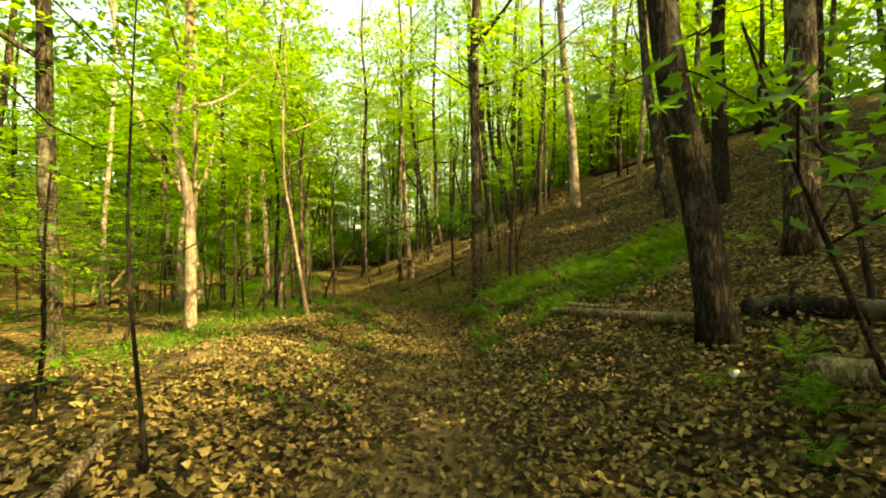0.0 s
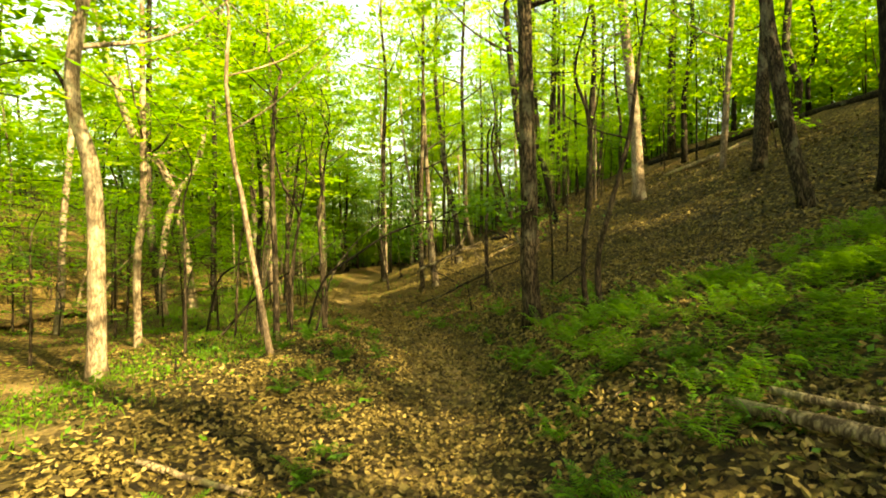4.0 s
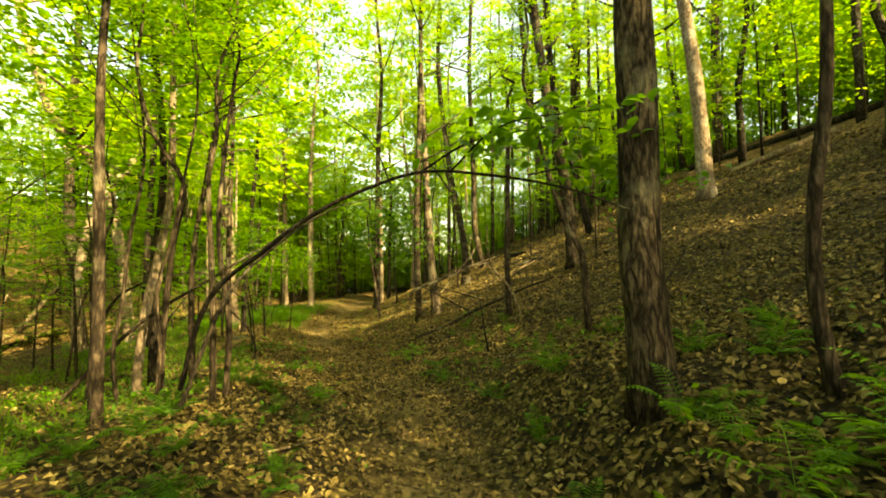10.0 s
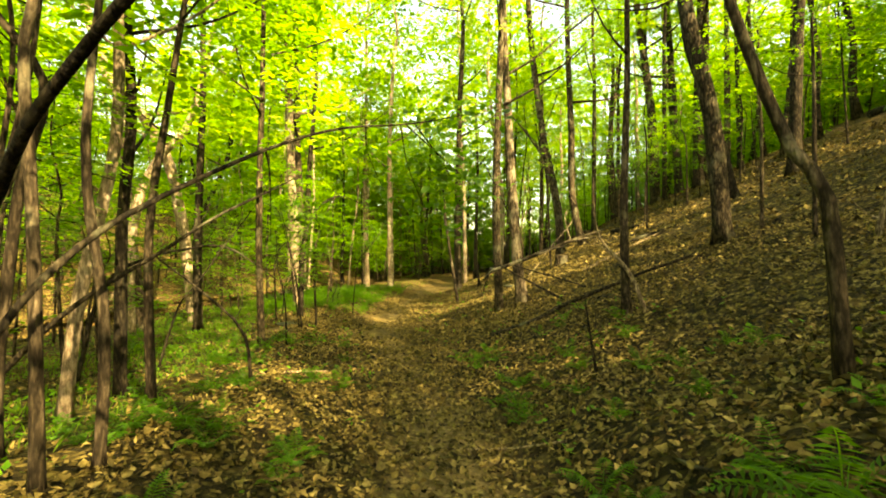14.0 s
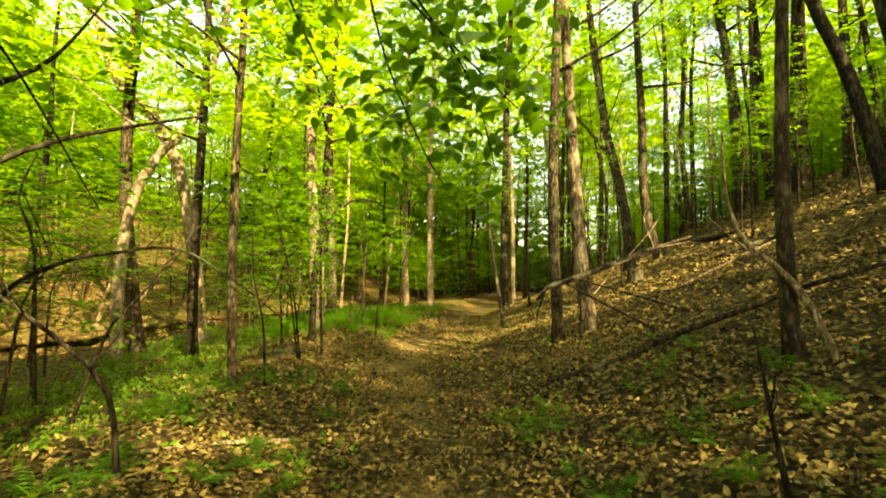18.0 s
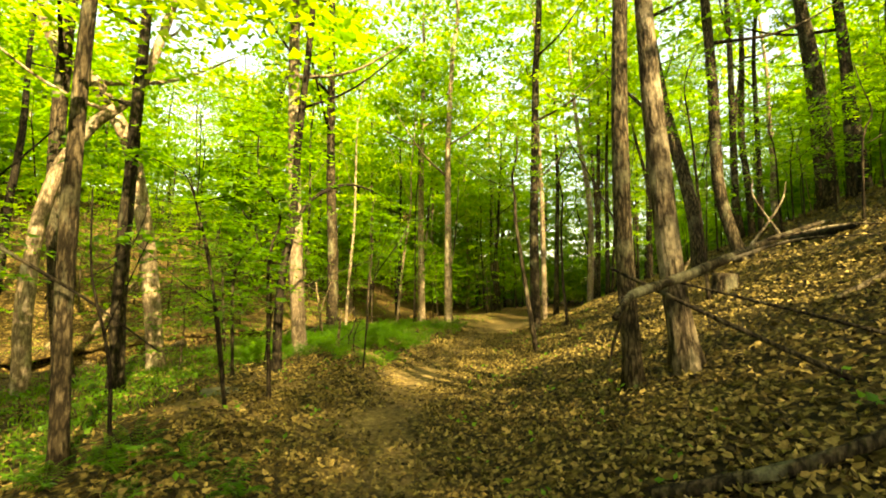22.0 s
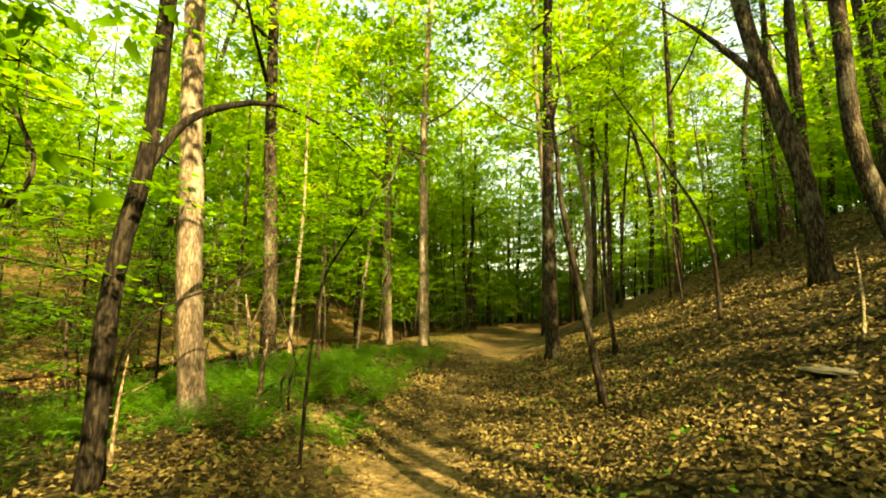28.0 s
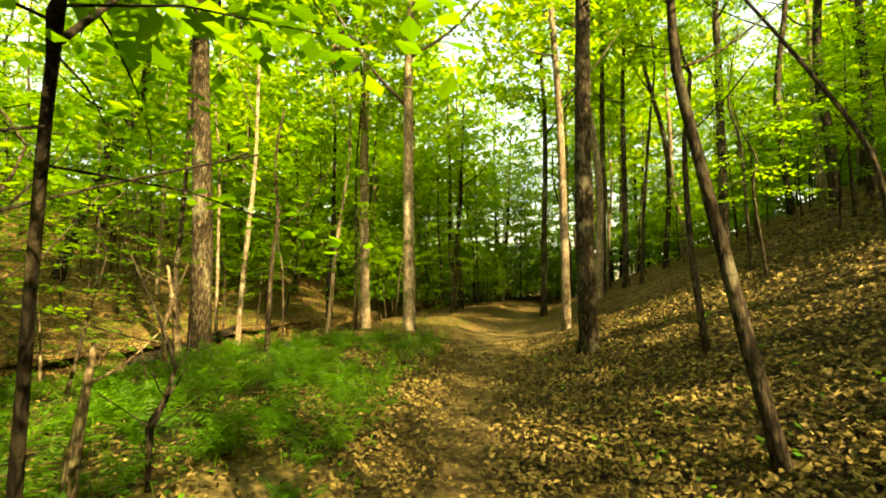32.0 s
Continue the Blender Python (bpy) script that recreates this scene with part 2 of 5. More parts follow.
WATER = water_mat()


# ---- lie of the land: x of the trail, its height, and the cross-section to either side ----
def trail_x(y):
    return np.interp(y, (-60, 0, 4, 8, 12, 14, 16, 18, 20, 22, 25, 30, 36, 42, 60, 120),
                     (1.5, 0, -.1, -.38, -.42, -.75, -1.3, -2.0, -3.1, -4.4, -5.9, -7.2, -8.3, -9.0, -9.5, -4.0))


def trail_z(y):
    return np.interp(y, (-60, 0, 4, 6, 8, 10, 13, 16, 18, 19.5, 25, 34, 45, 70, 120),
                     (-.6, -.02, .15, .09, -.04, -.16, -.2, -.34, -.42, -.47, -.44, -.35, -.2, .2, 1.0))


def soft(f, y):
    return (f(y - 1.2) + f(y - .6) + f(y) + f(y + .6) + f(y + 1.2)) / 5


def creek_side(y):
    return np.interp(y, (-40, 0, 12, 20, 27, 31, 33, 40, 80), (17, 15, 14.5, 13, 10.7, 8.3, 7.9, 7.6, 8))


def ground_z(x, y):
    x, y = np.asarray(x, float), np.asarray(y, float)
    s = x - soft(trail_x, y)
    v = np.maximum(-s, 0)
    flat = np.interp(y, (0, 3, 7, 14, 20, 24, 28, 36), (1.6, 1.3, .55, .55, .7, 1.3, 1.5, .9))
    u = np.maximum(s - flat, 0)
    up = np.minimum(u, 24) + .15 * np.maximum(u - 24, 0)
    right = np.interp(y, (0, 8, 16, 22, 30, 40), (.35, .37, .41, .425, .415, .43)) * up * up / (up + .45)
    mid = np.exp(-((y - 12.5) / 4.0) ** 4)
    right = right + .48 * mid * np.clip((s - .5) / .9, 0, 1) * np.clip((9 - s) / 6, 0, 1)
    c = creek_side(y)
    shoulder = (.17 + .16 * mid) * np.exp(-((v - 2.6) / 1.3) ** 2) * (v > 0) - np.interp(y, (0, 8, 10, 16, 19, 26, 29), (.3, .3, .08, .08, .38, .38, .08)) / (1 + np.exp(-(v - 5.6) / .8))
    creek = -1.1 * np.exp(-((v - c) / 1.2) ** 8)
    w = np.maximum(v - c - 1.6, 0)
    w = np.minimum(w, 40) + .1 * np.maximum(w - 40, 0)
    left = shoulder + creek + .36 * w * w / (w + 3)
    dip = -.07 * np.exp(-(s / .75) ** 2)
    rough = .035 * np.sin(1.9 * x + .7 * y) * np.sin(1.3 * y - .6 * x) + .018 * np.sin(4.3 * x + 1.1) * np.sin(3.7 * y)
    rough = rough * np.clip(np.abs(s), .25, 1.6)
    return soft(trail_z, y) + right + left + dip + rough


# ---- mesh helpers ----
def mesh_np(name, verts, faces, mat, smooth=False):
    verts, faces = np.asarray(verts, np.float32), np.asarray(faces, np.int32)
    me = bpy.data.meshes.new(name)
    m, k = faces.shape
    me.vertices.add(len(verts))
    me.vertices.foreach_set("co", verts.ravel())
    me.loops.add(m * k)
    me.loops.foreach_set("vertex_index", faces.ravel())
    me.polygons.add(m)
    me.polygons.foreach_set("loop_start", np.arange(m, dtype=np.int32) * k)
    me.polygons.foreach_set("use_smooth", np.full(m, smooth))
    me.update(calc_edges=True)
    me.materials.append(mat)
    return me


def joined(parts):
    vs, fs, o = [], [], 0
    for v, f in parts:
        vs.append(v)
        fs.append(np.asarray(f) + o)
        o += len(v)
    return np.concatenate(vs), np.concatenate(fs)


def thing(name, x, y, z, label, category, group=""):
    ob = new(name)
    ob.empty_display_size = .1
    ob.location = (x, y, z)
    return tagged(ob, label, category, group)


def part(name, me, parent, label="", at=None):
    ob = new(name, me)
    ob.parent = parent
    if at is not None:
        ob.matrix_basis = at
    if label:
        tagged(ob, label)
    return ob


def smooth_line(pts, step=.35):
    """A Catmull-Rom line through a few points, in even short steps."""
    p = [np.asarray(q, float) for q in pts]
    p = [2 * p[0] - p[1]] + p + [2 * p[-1] - p[-2]]
    out = []
    for a, b, c, d in zip(p, p[1:], p[2:], p[3:]):
        k = max(2, int(np.linalg.norm(c - b) / step))
        for t in np.arange(k) / k:
            out.append(.5 * (2 * b + (c - a) * t + (2 * a - 5 * b + 4 * c - d) * t * t + (3 * b - a - 3 * c + d) * t ** 3))
    out.append(p[-2])
    return np.array(out)


def tube(line, radii, sides, rng, flare=0.0, knobs=.05):
    """A closed, slightly uneven round limb along a line; flare: how far the roots spread at its start."""
    line = np.asarray(line)
    n = len(line)
    tan = np.gradient(line, axis=0)
    tan /= np.linalg.norm(tan, axis=1)[:, None] + 1e-9
    ref = np.array((1., 0, 0)) if abs(tan[0][0]) < .8 else np.array((0, 1., 0))
    ang = np.arange(sides) * 2 * np.pi / sides
    lobes, ph = rng.integers(4, 6), rng.uniform(0, 6)
    run = np.concatenate([[0], np.cumsum(np.linalg.norm(np.diff(line, axis=0), axis=1))])
    vs = np.zeros((n, sides, 3))
    wob = rng.normal(0, knobs, (n, sides))
    wob = (wob + np.roll(wob, 1, 0) + np.roll(wob, 1, 1)) / 1.7
    for i in range(n):
        u = np.cross(tan[i], ref)
        u /= np.linalg.norm(u)
        w = np.cross(tan[i], u)
        r = radii[i] * (1 + wob[i])
        if flare:
            e = np.exp(-run[i] / (1.1 * radii[0] + .05))
            r = r * (1 + flare * e * (.75 + .55 * np.cos(lobes * ang + ph)))
        vs[i] = line[i] + np.outer(np.cos(ang) * r, u) + np.outer(np.sin(ang) * r, w)
    idx = np.arange(n * sides).reshape(n, sides)
    a, b = idx[:-1], idx[1:]
    f = np.stack([a, np.roll(a, -1, 1), np.roll(b, -1, 1), b], -1).reshape(-1, 4)
    vs = np.concatenate([vs.reshape(-1, 3), line[:1], line[-1:]])
    c0, c1 = n * sides, n * sides + 1
    i0, i1 = idx[0], idx[-1]
    caps = np.concatenate([np.stack([np.full(sides, c0), np.roll(i0, -1), i0, i0], -1), np.stack([np.full(sides, c1), i1, np.roll(i1, -1), np.roll(i1, -1)], -1)])
    caps = caps[:, :3]
    f = np.concatenate([f[:, [0, 1, 2]], f[:, [0, 2, 3]], caps])
    return vs, f


def leaf_cloud(centres, length, width, rng, flat=.32, heading=None):
    """One folded, pointed leaf at each centre, lying more or less level."""
    n = len(centres)
    az = rng.uniform(0, 2 * np.pi, n) if heading is None else heading + rng.normal(0, .7, n)
    d = np.stack([np.cos(az), np.sin(az), rng.normal(-.15, flat, n)], -1)
    d /= np.linalg.norm(d, axis=1)[:, None]
    up = np.stack([rng.normal(0, flat, n), rng.normal(0, flat, n), np.ones(n)], -1)
    side = np.cross(d, up)
    side /= np.linalg.norm(side, axis=1)[:, None]
    nor = np.cross(side, d)
    ln = (length * rng.uniform(.65, 1.3, n))[:, None]
    wd = ln * (width * rng.uniform(.8, 1.2, n))[:, None]
    mid = centres + d * ln * .05
    v = np.stack([centres - d * ln * .5, mid + side * wd * .5 - nor * wd * .16, centres + d * ln * .5 - nor * ln * .10, mid - side * wd * .5 - nor * wd * .16], 1)
    i = (np.arange(n) * 4)[:, None]
    f = np.concatenate([i + np.array([[0, 1, 2]]), i + np.array([[0, 2, 3]])])
    return v.reshape(-1, 3), f


def leaf_flakes(centres, length, rng):
    """Small three-cornered leaves for crowns that stay far off."""
    n = len(centres)
    az = rng.uniform(0, 2 * np.pi, n)
    d = np.stack([np.cos(az), np.sin(az), rng.normal(-.2, .4, n)], -1)
    side = np.stack([-np.sin(az), np.cos(az), rng.normal(0, .4, n)], -1)
    ln = (length * rng.uniform(.6, 1.35, n))[:, None]
    wd = ln * rng.uniform(.3, .45, n)[:, None]
    v = np.stack([centres + d * ln * .55, centres - d * ln * .45 + side * wd, centres - d * ln * .38 - side * wd], 1)
    return v.reshape(-1, 3), np.arange(3 * n).reshape(n, 3)


def sprays(rng, count, per, rx, rz, spread, low=-.75):
    """Centres of leaves in level sprays scattered through an egg-shaped crown, with gaps."""
    out = []
    for _ in range(count):
        a, h = rng.uniform(0, 2 * np.pi), rng.uniform(low, 1)
        r = rx * np.sqrt(max(0., 1 - h * h * .85)) * rng.uniform(.25, 1.0) ** .6
        c = np.array((np.cos(a) * r, np.sin(a) * r, h * rz))
        k = max(4, int(per * rng.uniform(.6, 1.4)))
        q = rng.normal(0, 1, (k, 3)) * np.array((spread, spread, spread * .13))
        q[:, 2] -= .14 * (q[:, 0] ** 2 + q[:, 1] ** 2)
        out.append(c + q)
    return np.concatenate(out)


def crown_mesh(name, seed, count, per, rx, rz, spread, leaf, mat, low=-.75):
    rng = np.random.default_rng(seed)
    c = sprays(rng, count, per, rx, rz, spread, low)
    v, f = leaf_flakes(c, leaf, rng)
    return mesh_np(name, v, f, mat)


def layered_crown(seed, branches, reach, rise, leaf, mat, gap=.075, fullness=.8):
    """Level branches round a stem, their side twigs set with flat leaves: the leaves as one mesh, the branches as another and one by one."""
    rng = np.random.default_rng(seed)
    spots, ways, twigs = [], [], []
    for i in range(branches):
        h = -1 + 2 * (i + rng.uniform(0, 1)) / branches
        a = i * 2.4 + rng.normal(0, .35)
        ln = reach * (1.05 - .55 * max(h, 0) - .25 * max(-h, 0)) * rng.uniform(.65, 1.15)
        out, tilt = np.array((math.cos(a), math.sin(a), 0.)), rng.uniform(-.05, .38)
        n = max(6, int(ln / .13))
        u = np.linspace(0, 1, n)
        bend = rng.normal(0, .18)
        across = np.array((-out[1], out[0], 0))
        base = np.array((0, 0, h * rise))
        line = base + np.outer(u * ln, out) + np.outer(bend * ln * u * u, across) + np.outer(ln * (tilt * u - .34 * u * u), (0, 0, 1.))
        twigs.append(tube(line[::3], np.linspace(.009, .003, len(line[::3])), 3, rng, 0, 0))
        for k in range(max(1, n // 4), n):
            for sgn in (1, -1):
                if rng.random() > fullness:
                    continue
                tl = (.20 + .34 * (1 - u[k]) * ln) * rng.uniform(.6, 1.2)
                way = out * rng.uniform(.5, .9) + sgn * across * rng.uniform(.6, 1.0) + np.array((0, 0, rng.normal(-.08, .1)))
                way /= np.linalg.norm(way)
                m = max(2, int(tl / gap))
                q = np.linspace(.15, 1, m)[:, None]
                side = np.array((-way[1], way[0], 0)) * np.where(np.arange(m) % 2, 1, -1)[:, None]
                spots.append(line[k] + q * tl * way + side * leaf * .38 + rng.normal(0, .012, (m, 3)) - np.array((0, 0, 1.)) * .12 * (q * tl) ** 2)
                ways.append(np.arctan2(way[1], way[0]) + np.where(np.arange(m) % 2, .9, -.9))
    c, az = np.concatenate(spots), np.concatenate(ways)
    v, f = leaf_cloud(c, leaf, .62, rng, .2, az)
    tv, tf = joined(twigs)
    return mesh_np("crown_layered", v, f, mat), mesh_np("branchwork", tv, tf, BARK["dark"], True), [mesh_np("branch", a, b, BARK["dark"], True) for a, b in twigs]


# ---- the ground ----
def graded(lo, hi, fine, grow, far_lo, far_hi):
    mid = list(np.arange(lo, hi + 1e-6, fine))
    a, s = [], fine
    while (a[-1] if a else lo) > far_lo:
        s *= grow
        a.append((a[-1] if a else lo) - s)
    b, s = [], fine
    while (b[-1] if b else hi) < far_hi:
        s *= grow
        b.append((b[-1] if b else hi) + s)
    return np.array(a[::-1] + mid + b)


def green_at(x, y):
    """How green the floor is: ferny and grassy strips beside the trail."""
    s = x - soft(trail_x, y)
    v = -s
    near = np.exp(-((v - 5.0) / 1.2) ** 2) * np.clip((y - 6) / 3, 0, 1) * np.clip((19 - y) / 3, 0, 1)
    flat = np.clip((v - 3.6) / .8, 0, 1) * np.clip((9.5 - v) / 1.5, 0, 1) * np.clip((y - 17) / 3, 0, 1) * np.clip((40 - y) / 5, 0, 1)
    last = np.clip((v - .9) / .5, 0, 1) * np.clip((5.5 - v) / 1.5, 0, 1) * np.clip((y - 25.5) / 1.5, 0, 1) * np.clip((48 - y) / 6, 0, 1)
    bank = np.clip((s - 1.5) / 1.0, 0, 1) * np.clip((6 - s) / 1.5, 0, 1) * np.clip((y - 7) / 1.5, 0, 1) * np.clip((10.8 - y) / 1.5, 0, 1)
    ragged = .5 + .5 * np.sin(1.7 * x + 2.1 * np.sin(.9 * y)) * np.sin(1.9 * y + 1.3 * np.sin(1.1 * x))
    return np.clip((near * .8 + flat * .85 + last * .9 + bank * .8) * np.clip(.15 + 1.3 * ragged, 0, 1), 0, 1)


# openings in the canopy, where the sun comes down to the floor
GLADES = [(-3.8, 26.3), (-3.1, 26.3), (-3.9, 25.2), (-2.3, 27.8), (-7.7, 23.5), (-7.0, 26.6), (-5.5, 23.2), (-4.7, 22.3), (-5.3, 30), (-3.9, 29.8),
          (-2.4, 33.8), (-1.1, 33.2), (-1.9, 32.4), (-5.3, 12.6), (-8.3, 12.4), (8.7, 29), (9.4, 22.2), (3.4, 13.6), (7.8, 34), (-3.8, 24.7), (-7.1, 22.3), (-4.3, 17.5)]
# spots on the flat, the slope and the hillside where full sun falls
SUNNY = [(-3.0, 6.1), (-2.5, 5.9), (-5.3, 11.0), (-8.2, 12.4), (-2.3, 27.8), (-1.9, 32.4), (-20, 37), (-16, 38), (-11.7, 29.5), (-8.4, 40.8), (-21.5, 41), (-24, 28.2)]
# wider openings over the flat by the creek and down the valley
CLEARINGS = [(-9.8, 41.7), (-12.2, 30.4), (-11.1, 56), (-9.6, 20.4), (-19.0, 24.8), (-13.3, 18.3), (-16, 30), (-14, 36),
             (-13, 44), (-20, 35), (-17, 20), (-12, 24), (-24, 29), (-22, 40), (-18, 12), (-8, 38), (-14, 52), (-18, 45), (-16, 58), (-9, 48), (-5, 52), (-10, 53), (-2, 55), (-7, 60), (-12, 64), (-22, 52), (-22, 22), (-20, 28), (-26, 24), (-17, 26)]
BARE = [(-2.95, 6.05, .8, .5), (-5.5, 23.1, .55, .8), (-6.8, 26.2, .9, .7), (-8.0, 27.8, .6, .5), (-7.2, 22.2, .9, .5), (-6.9, 10.7, 1.1, .6), (-4.7, 8.7, .7, .4), (-7.4, 23.9, .7, .4)]


def bare_at(x, y):
    """Patches of bare soil beside the trail."""
    return np.clip(sum(.95 * np.exp(-(((x - a) / p) ** 2 + ((y - b) / q) ** 2)) for a, b, p, q in BARE), 0, 1)


gs = graded(-15, 10, .2, 1.16, -260, 260)
gy = graded(-2, 44, .22, 1.14, -260, 700)
GY, GS = np.meshgrid(gy, gs, indexing="ij")
GX = GS + soft(trail_x, GY)
GZ = ground_z(GX, np.clip(GY, -60, 120))
ids = np.arange(GX.size).reshape(GX.shape)
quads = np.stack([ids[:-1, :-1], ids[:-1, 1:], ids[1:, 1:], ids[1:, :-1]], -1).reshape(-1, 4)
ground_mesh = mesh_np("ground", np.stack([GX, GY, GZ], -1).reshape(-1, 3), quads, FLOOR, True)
worn = np.exp(-((GS + .1) / .62) ** 4) * (.55 + .4 * np.sin(GY * .9) * np.sin(GY * .37 + 1))
worn = np.maximum(worn, bare_at(GX, GY))
# wider bare soil on the far trail, its sunny stretch painted in as pale colour
worn = np.maximum(worn, .95 * np.exp(-((GS - .3) / 1.5) ** 4) * np.clip((GY - 33) / 3, 0, 1) * np.clip((46 - GY) / 6, 0, 1))
# last mask: strip where the floor colour carries painted shadow between fallen leaves
for key, val in (("worn", worn), ("green", green_at(GX, GY) * .18), ("gap_shade", np.clip((GS + 7.5) / 1.0, 0, 1) * np.clip((18 - GS) / 2, 0, 1) * np.clip((42 - GY) / 5, 0, 1))):
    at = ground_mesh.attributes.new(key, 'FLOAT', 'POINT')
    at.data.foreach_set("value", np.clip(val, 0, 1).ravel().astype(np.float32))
tagged(new("ground", ground_mesh), "leaf-strewn forest floor with a worn dirt trail", "ground", kind="structure")

# creek: a narrow dark strip of water in its bed
wy = np.arange(-30, 70, 1.0)
wc = soft(trail_x, wy) - creek_side(wy)
wz = np.array([ground_z(a, b) for a, b in zip(wc, wy)]) + .07
wz = wz - .12
wv = np.concatenate([np.stack([wc - .6, wy, wz], -1), np.stack([wc + .6, wy, wz], -1)])
k = len(wy)
wf = np.stack([np.arange(k - 1), np.arange(k - 1) + k, np.arange(1, k) + k, np.arange(1, k)], -1)
tagged(new("water", mesh_np("water", wv, wf, WATER, True)), "shallow dark creek water between leaf-covered banks", "creek", kind="structure")

# ---- crowns, each shape made once ----
CROWNS = {
    "big": [crown_mesh("crown_big", 11 + i, 190, 30, 3.4, 6.2, .43, .19, CANOPY) for i in range(4)],
    "thin": [crown_mesh("crown_thin", 16 + i, 68, 40, 3.4, 4.6, .42, .215, CANOPY) for i in range(3)],
    "mid": [crown_mesh("crown_mid", 21 + i, 90, 32, 2.5, 4.2, .4, .2, CANOPY) for i in range(4)],
    "far": [crown_mesh("crown_far", 41 + i, 120, 16, 4.0, 7.5, .6, .40, CANOPY) for i in range(3)],
    "thicket": [crown_mesh("crown_thicket", 51 + i, 120, 13, 3.0, 2.4, .55, .27, UNDER) for i in range(3)],
}
LAYERED = {
    "under": [layered_crown(31 + i, 17, 1.55, 1.3, .105, UNDER, .07, .85) for i in range(5)],
    "spray": [layered_crown(36 + i, 14, 1.95, 1.7, .16, CANOPY, .12, .75) for i in range(4)],
}
taken = []
count = [0]


EXTENT = {"big": (3.7, 6.2), "thin": (3.7, 4.8), "mid": (2.8, 4.4), "far": (4.4, 7.6), "thicket": (3.4, 2.7), "under": (1.6, 1.4), "spray": (1.9, 1.8)}


def opened(centre, kind, sc):
    """Crowns that would close a glade are small and thin."""
    way = np.array(SUN_FROM)
    wide_, tall_ = EXTENT[kind]
    for gx, gy_ in SUNNY:
        d = centre - (gx, gy_, float(ground_z(gx, gy_)))
        squash = np.array((1 / wide_, 1 / wide_, 1 / tall_)) / sc
        a, b = d * squash, way * squash
        k = a @ b / (b @ b)
        if k > 0 and np.linalg.norm(a - b * k) < .82:
            return ("thin", .3) if kind not in LAYERED else (kind, .45)
    for (gx, gy_), open_ground in [(p, 1.15) for p in GLADES] + [(p, 1.75) for p in CLEARINGS]:
        if open_ground > 1.5 and kind in LAYERED:
            continue
        d = centre - (gx, gy_, float(ground_z(gx, gy_)))
        if d @ way > 0 and np.linalg.norm(d - way * (d @ way)) < open_ground * (2.2 if kind in ("big", "far") else 1.8 if kind in ("thin", "mid") else 1.2) * sc:
            return ("thin", min(sc, 1) * (.42 if open_ground < 1.5 else .52)) if kind in ("big", "far", "thin", "mid") else (kind, sc * .6)
    return kind, sc


def remote(x, y):
    """Well away from the trail, where single limbs cannot be told apart."""
    return y > 46 or y < -4 or abs(x - float(soft(trail_x, y))) > 17


def tree(name, label, bark, x, y, d, pts, h, crown, low=.5, limbs=4, sides=12, flare=.5, group="forest trees"):
    """A tapering trunk through the points and on up to height h, its limbs, and a crown of leaves."""
    count[0] += 1
    rng = np.random.default_rng(1000 + count[0])
    taken.append((x, y))
    z = float(ground_z(x, y)) - .06
    t = thing(name, x, y, z, label, "tree", group)
    line = [np.zeros(3)] + [np.asarray(p, float) + (0, 0, .06) for p in pts]
    top = line[-1]
    if h > top[2] + .5:
        way = line[-1] - line[-2]
        way = way / max(np.linalg.norm(way), 1e-6)
        rise = h - top[2]
        for f in ((.35, .7, 1.0)):
            line.append(top + np.array((way[0] * rise * .35 * f, way[1] * rise * .35 * f, rise * f)) + np.append(rng.normal(0, .12, 2), 0))
    away = remote(x, y)
    full = smooth_line(line, 1.0 if away else .32 if d > .1 else .2)
    u = np.linspace(0, 1, len(full))
    rad = d / 2 * np.clip(1 - .72 * u ** 1.1, .14, 1)
    wood_parts = [tube(full, rad, min(sides, 6) if away else sides, rng, flare, .035)]
    hh = full[-1][2]
    for i in range(limbs):
        k = int((low + (.95 - low) * (i + rng.uniform(0, .8)) / max(limbs, 1)) * (len(full) - 1))
        a0, r0 = full[k], rad[k]
        az, ln = rng.uniform(0, 2 * np.pi), min(.9 + .16 * hh, .22 * hh + .15) * rng.uniform(.6, 1.2)
        e = np.array((np.cos(az), np.sin(az), rng.uniform(.25, .9)))
        lp = smooth_line([a0, a0 + e * ln * .45 + (0, 0, -.05 * ln), a0 + e * ln + (rng.normal(0, .1), rng.normal(0, .1), .12 * ln)], .3)
        if away:
            wood_parts.append(tube(lp[::2], np.linspace(r0 * .45, .005, len(lp[::2])), 4, rng, 0, .04))
        else:
            lv, lf = tube(lp, np.linspace(r0 * .45, .005, len(lp)), 6, rng, 0, .04)
            part("limb", mesh_np("limb", lv, lf, BARK[bark], True), t)
    v, f = joined(wood_parts)
    part("trunk", mesh_np("trunk", v, f, BARK[bark], True), t)
    if crown:
        kind, cz, sc = crown
        kind, sc = opened(full[min(len(full) - 1, int(cz * (len(full) - 1)))] + (x, y, z), kind, sc)
        ci = full[min(len(full) - 1, int(cz * (len(full) - 1)))]
        at = Matrix.Translation(ci) @ Matrix.Rotation(rng.uniform(0, 6.28), 4, 'Z') @ Matrix.Diagonal((sc, sc, sc, 1))
        if kind in LAYERED:
            me, twigs, _ = LAYERED[kind][count[0] % len(LAYERED[kind])]
            if not away:
                part("branchwork", twigs, t, at=at)
        else:
            me = CROWNS[kind][count[0] % len(CROWNS[kind])]
        part("crown", me, t, at=at)
    return t


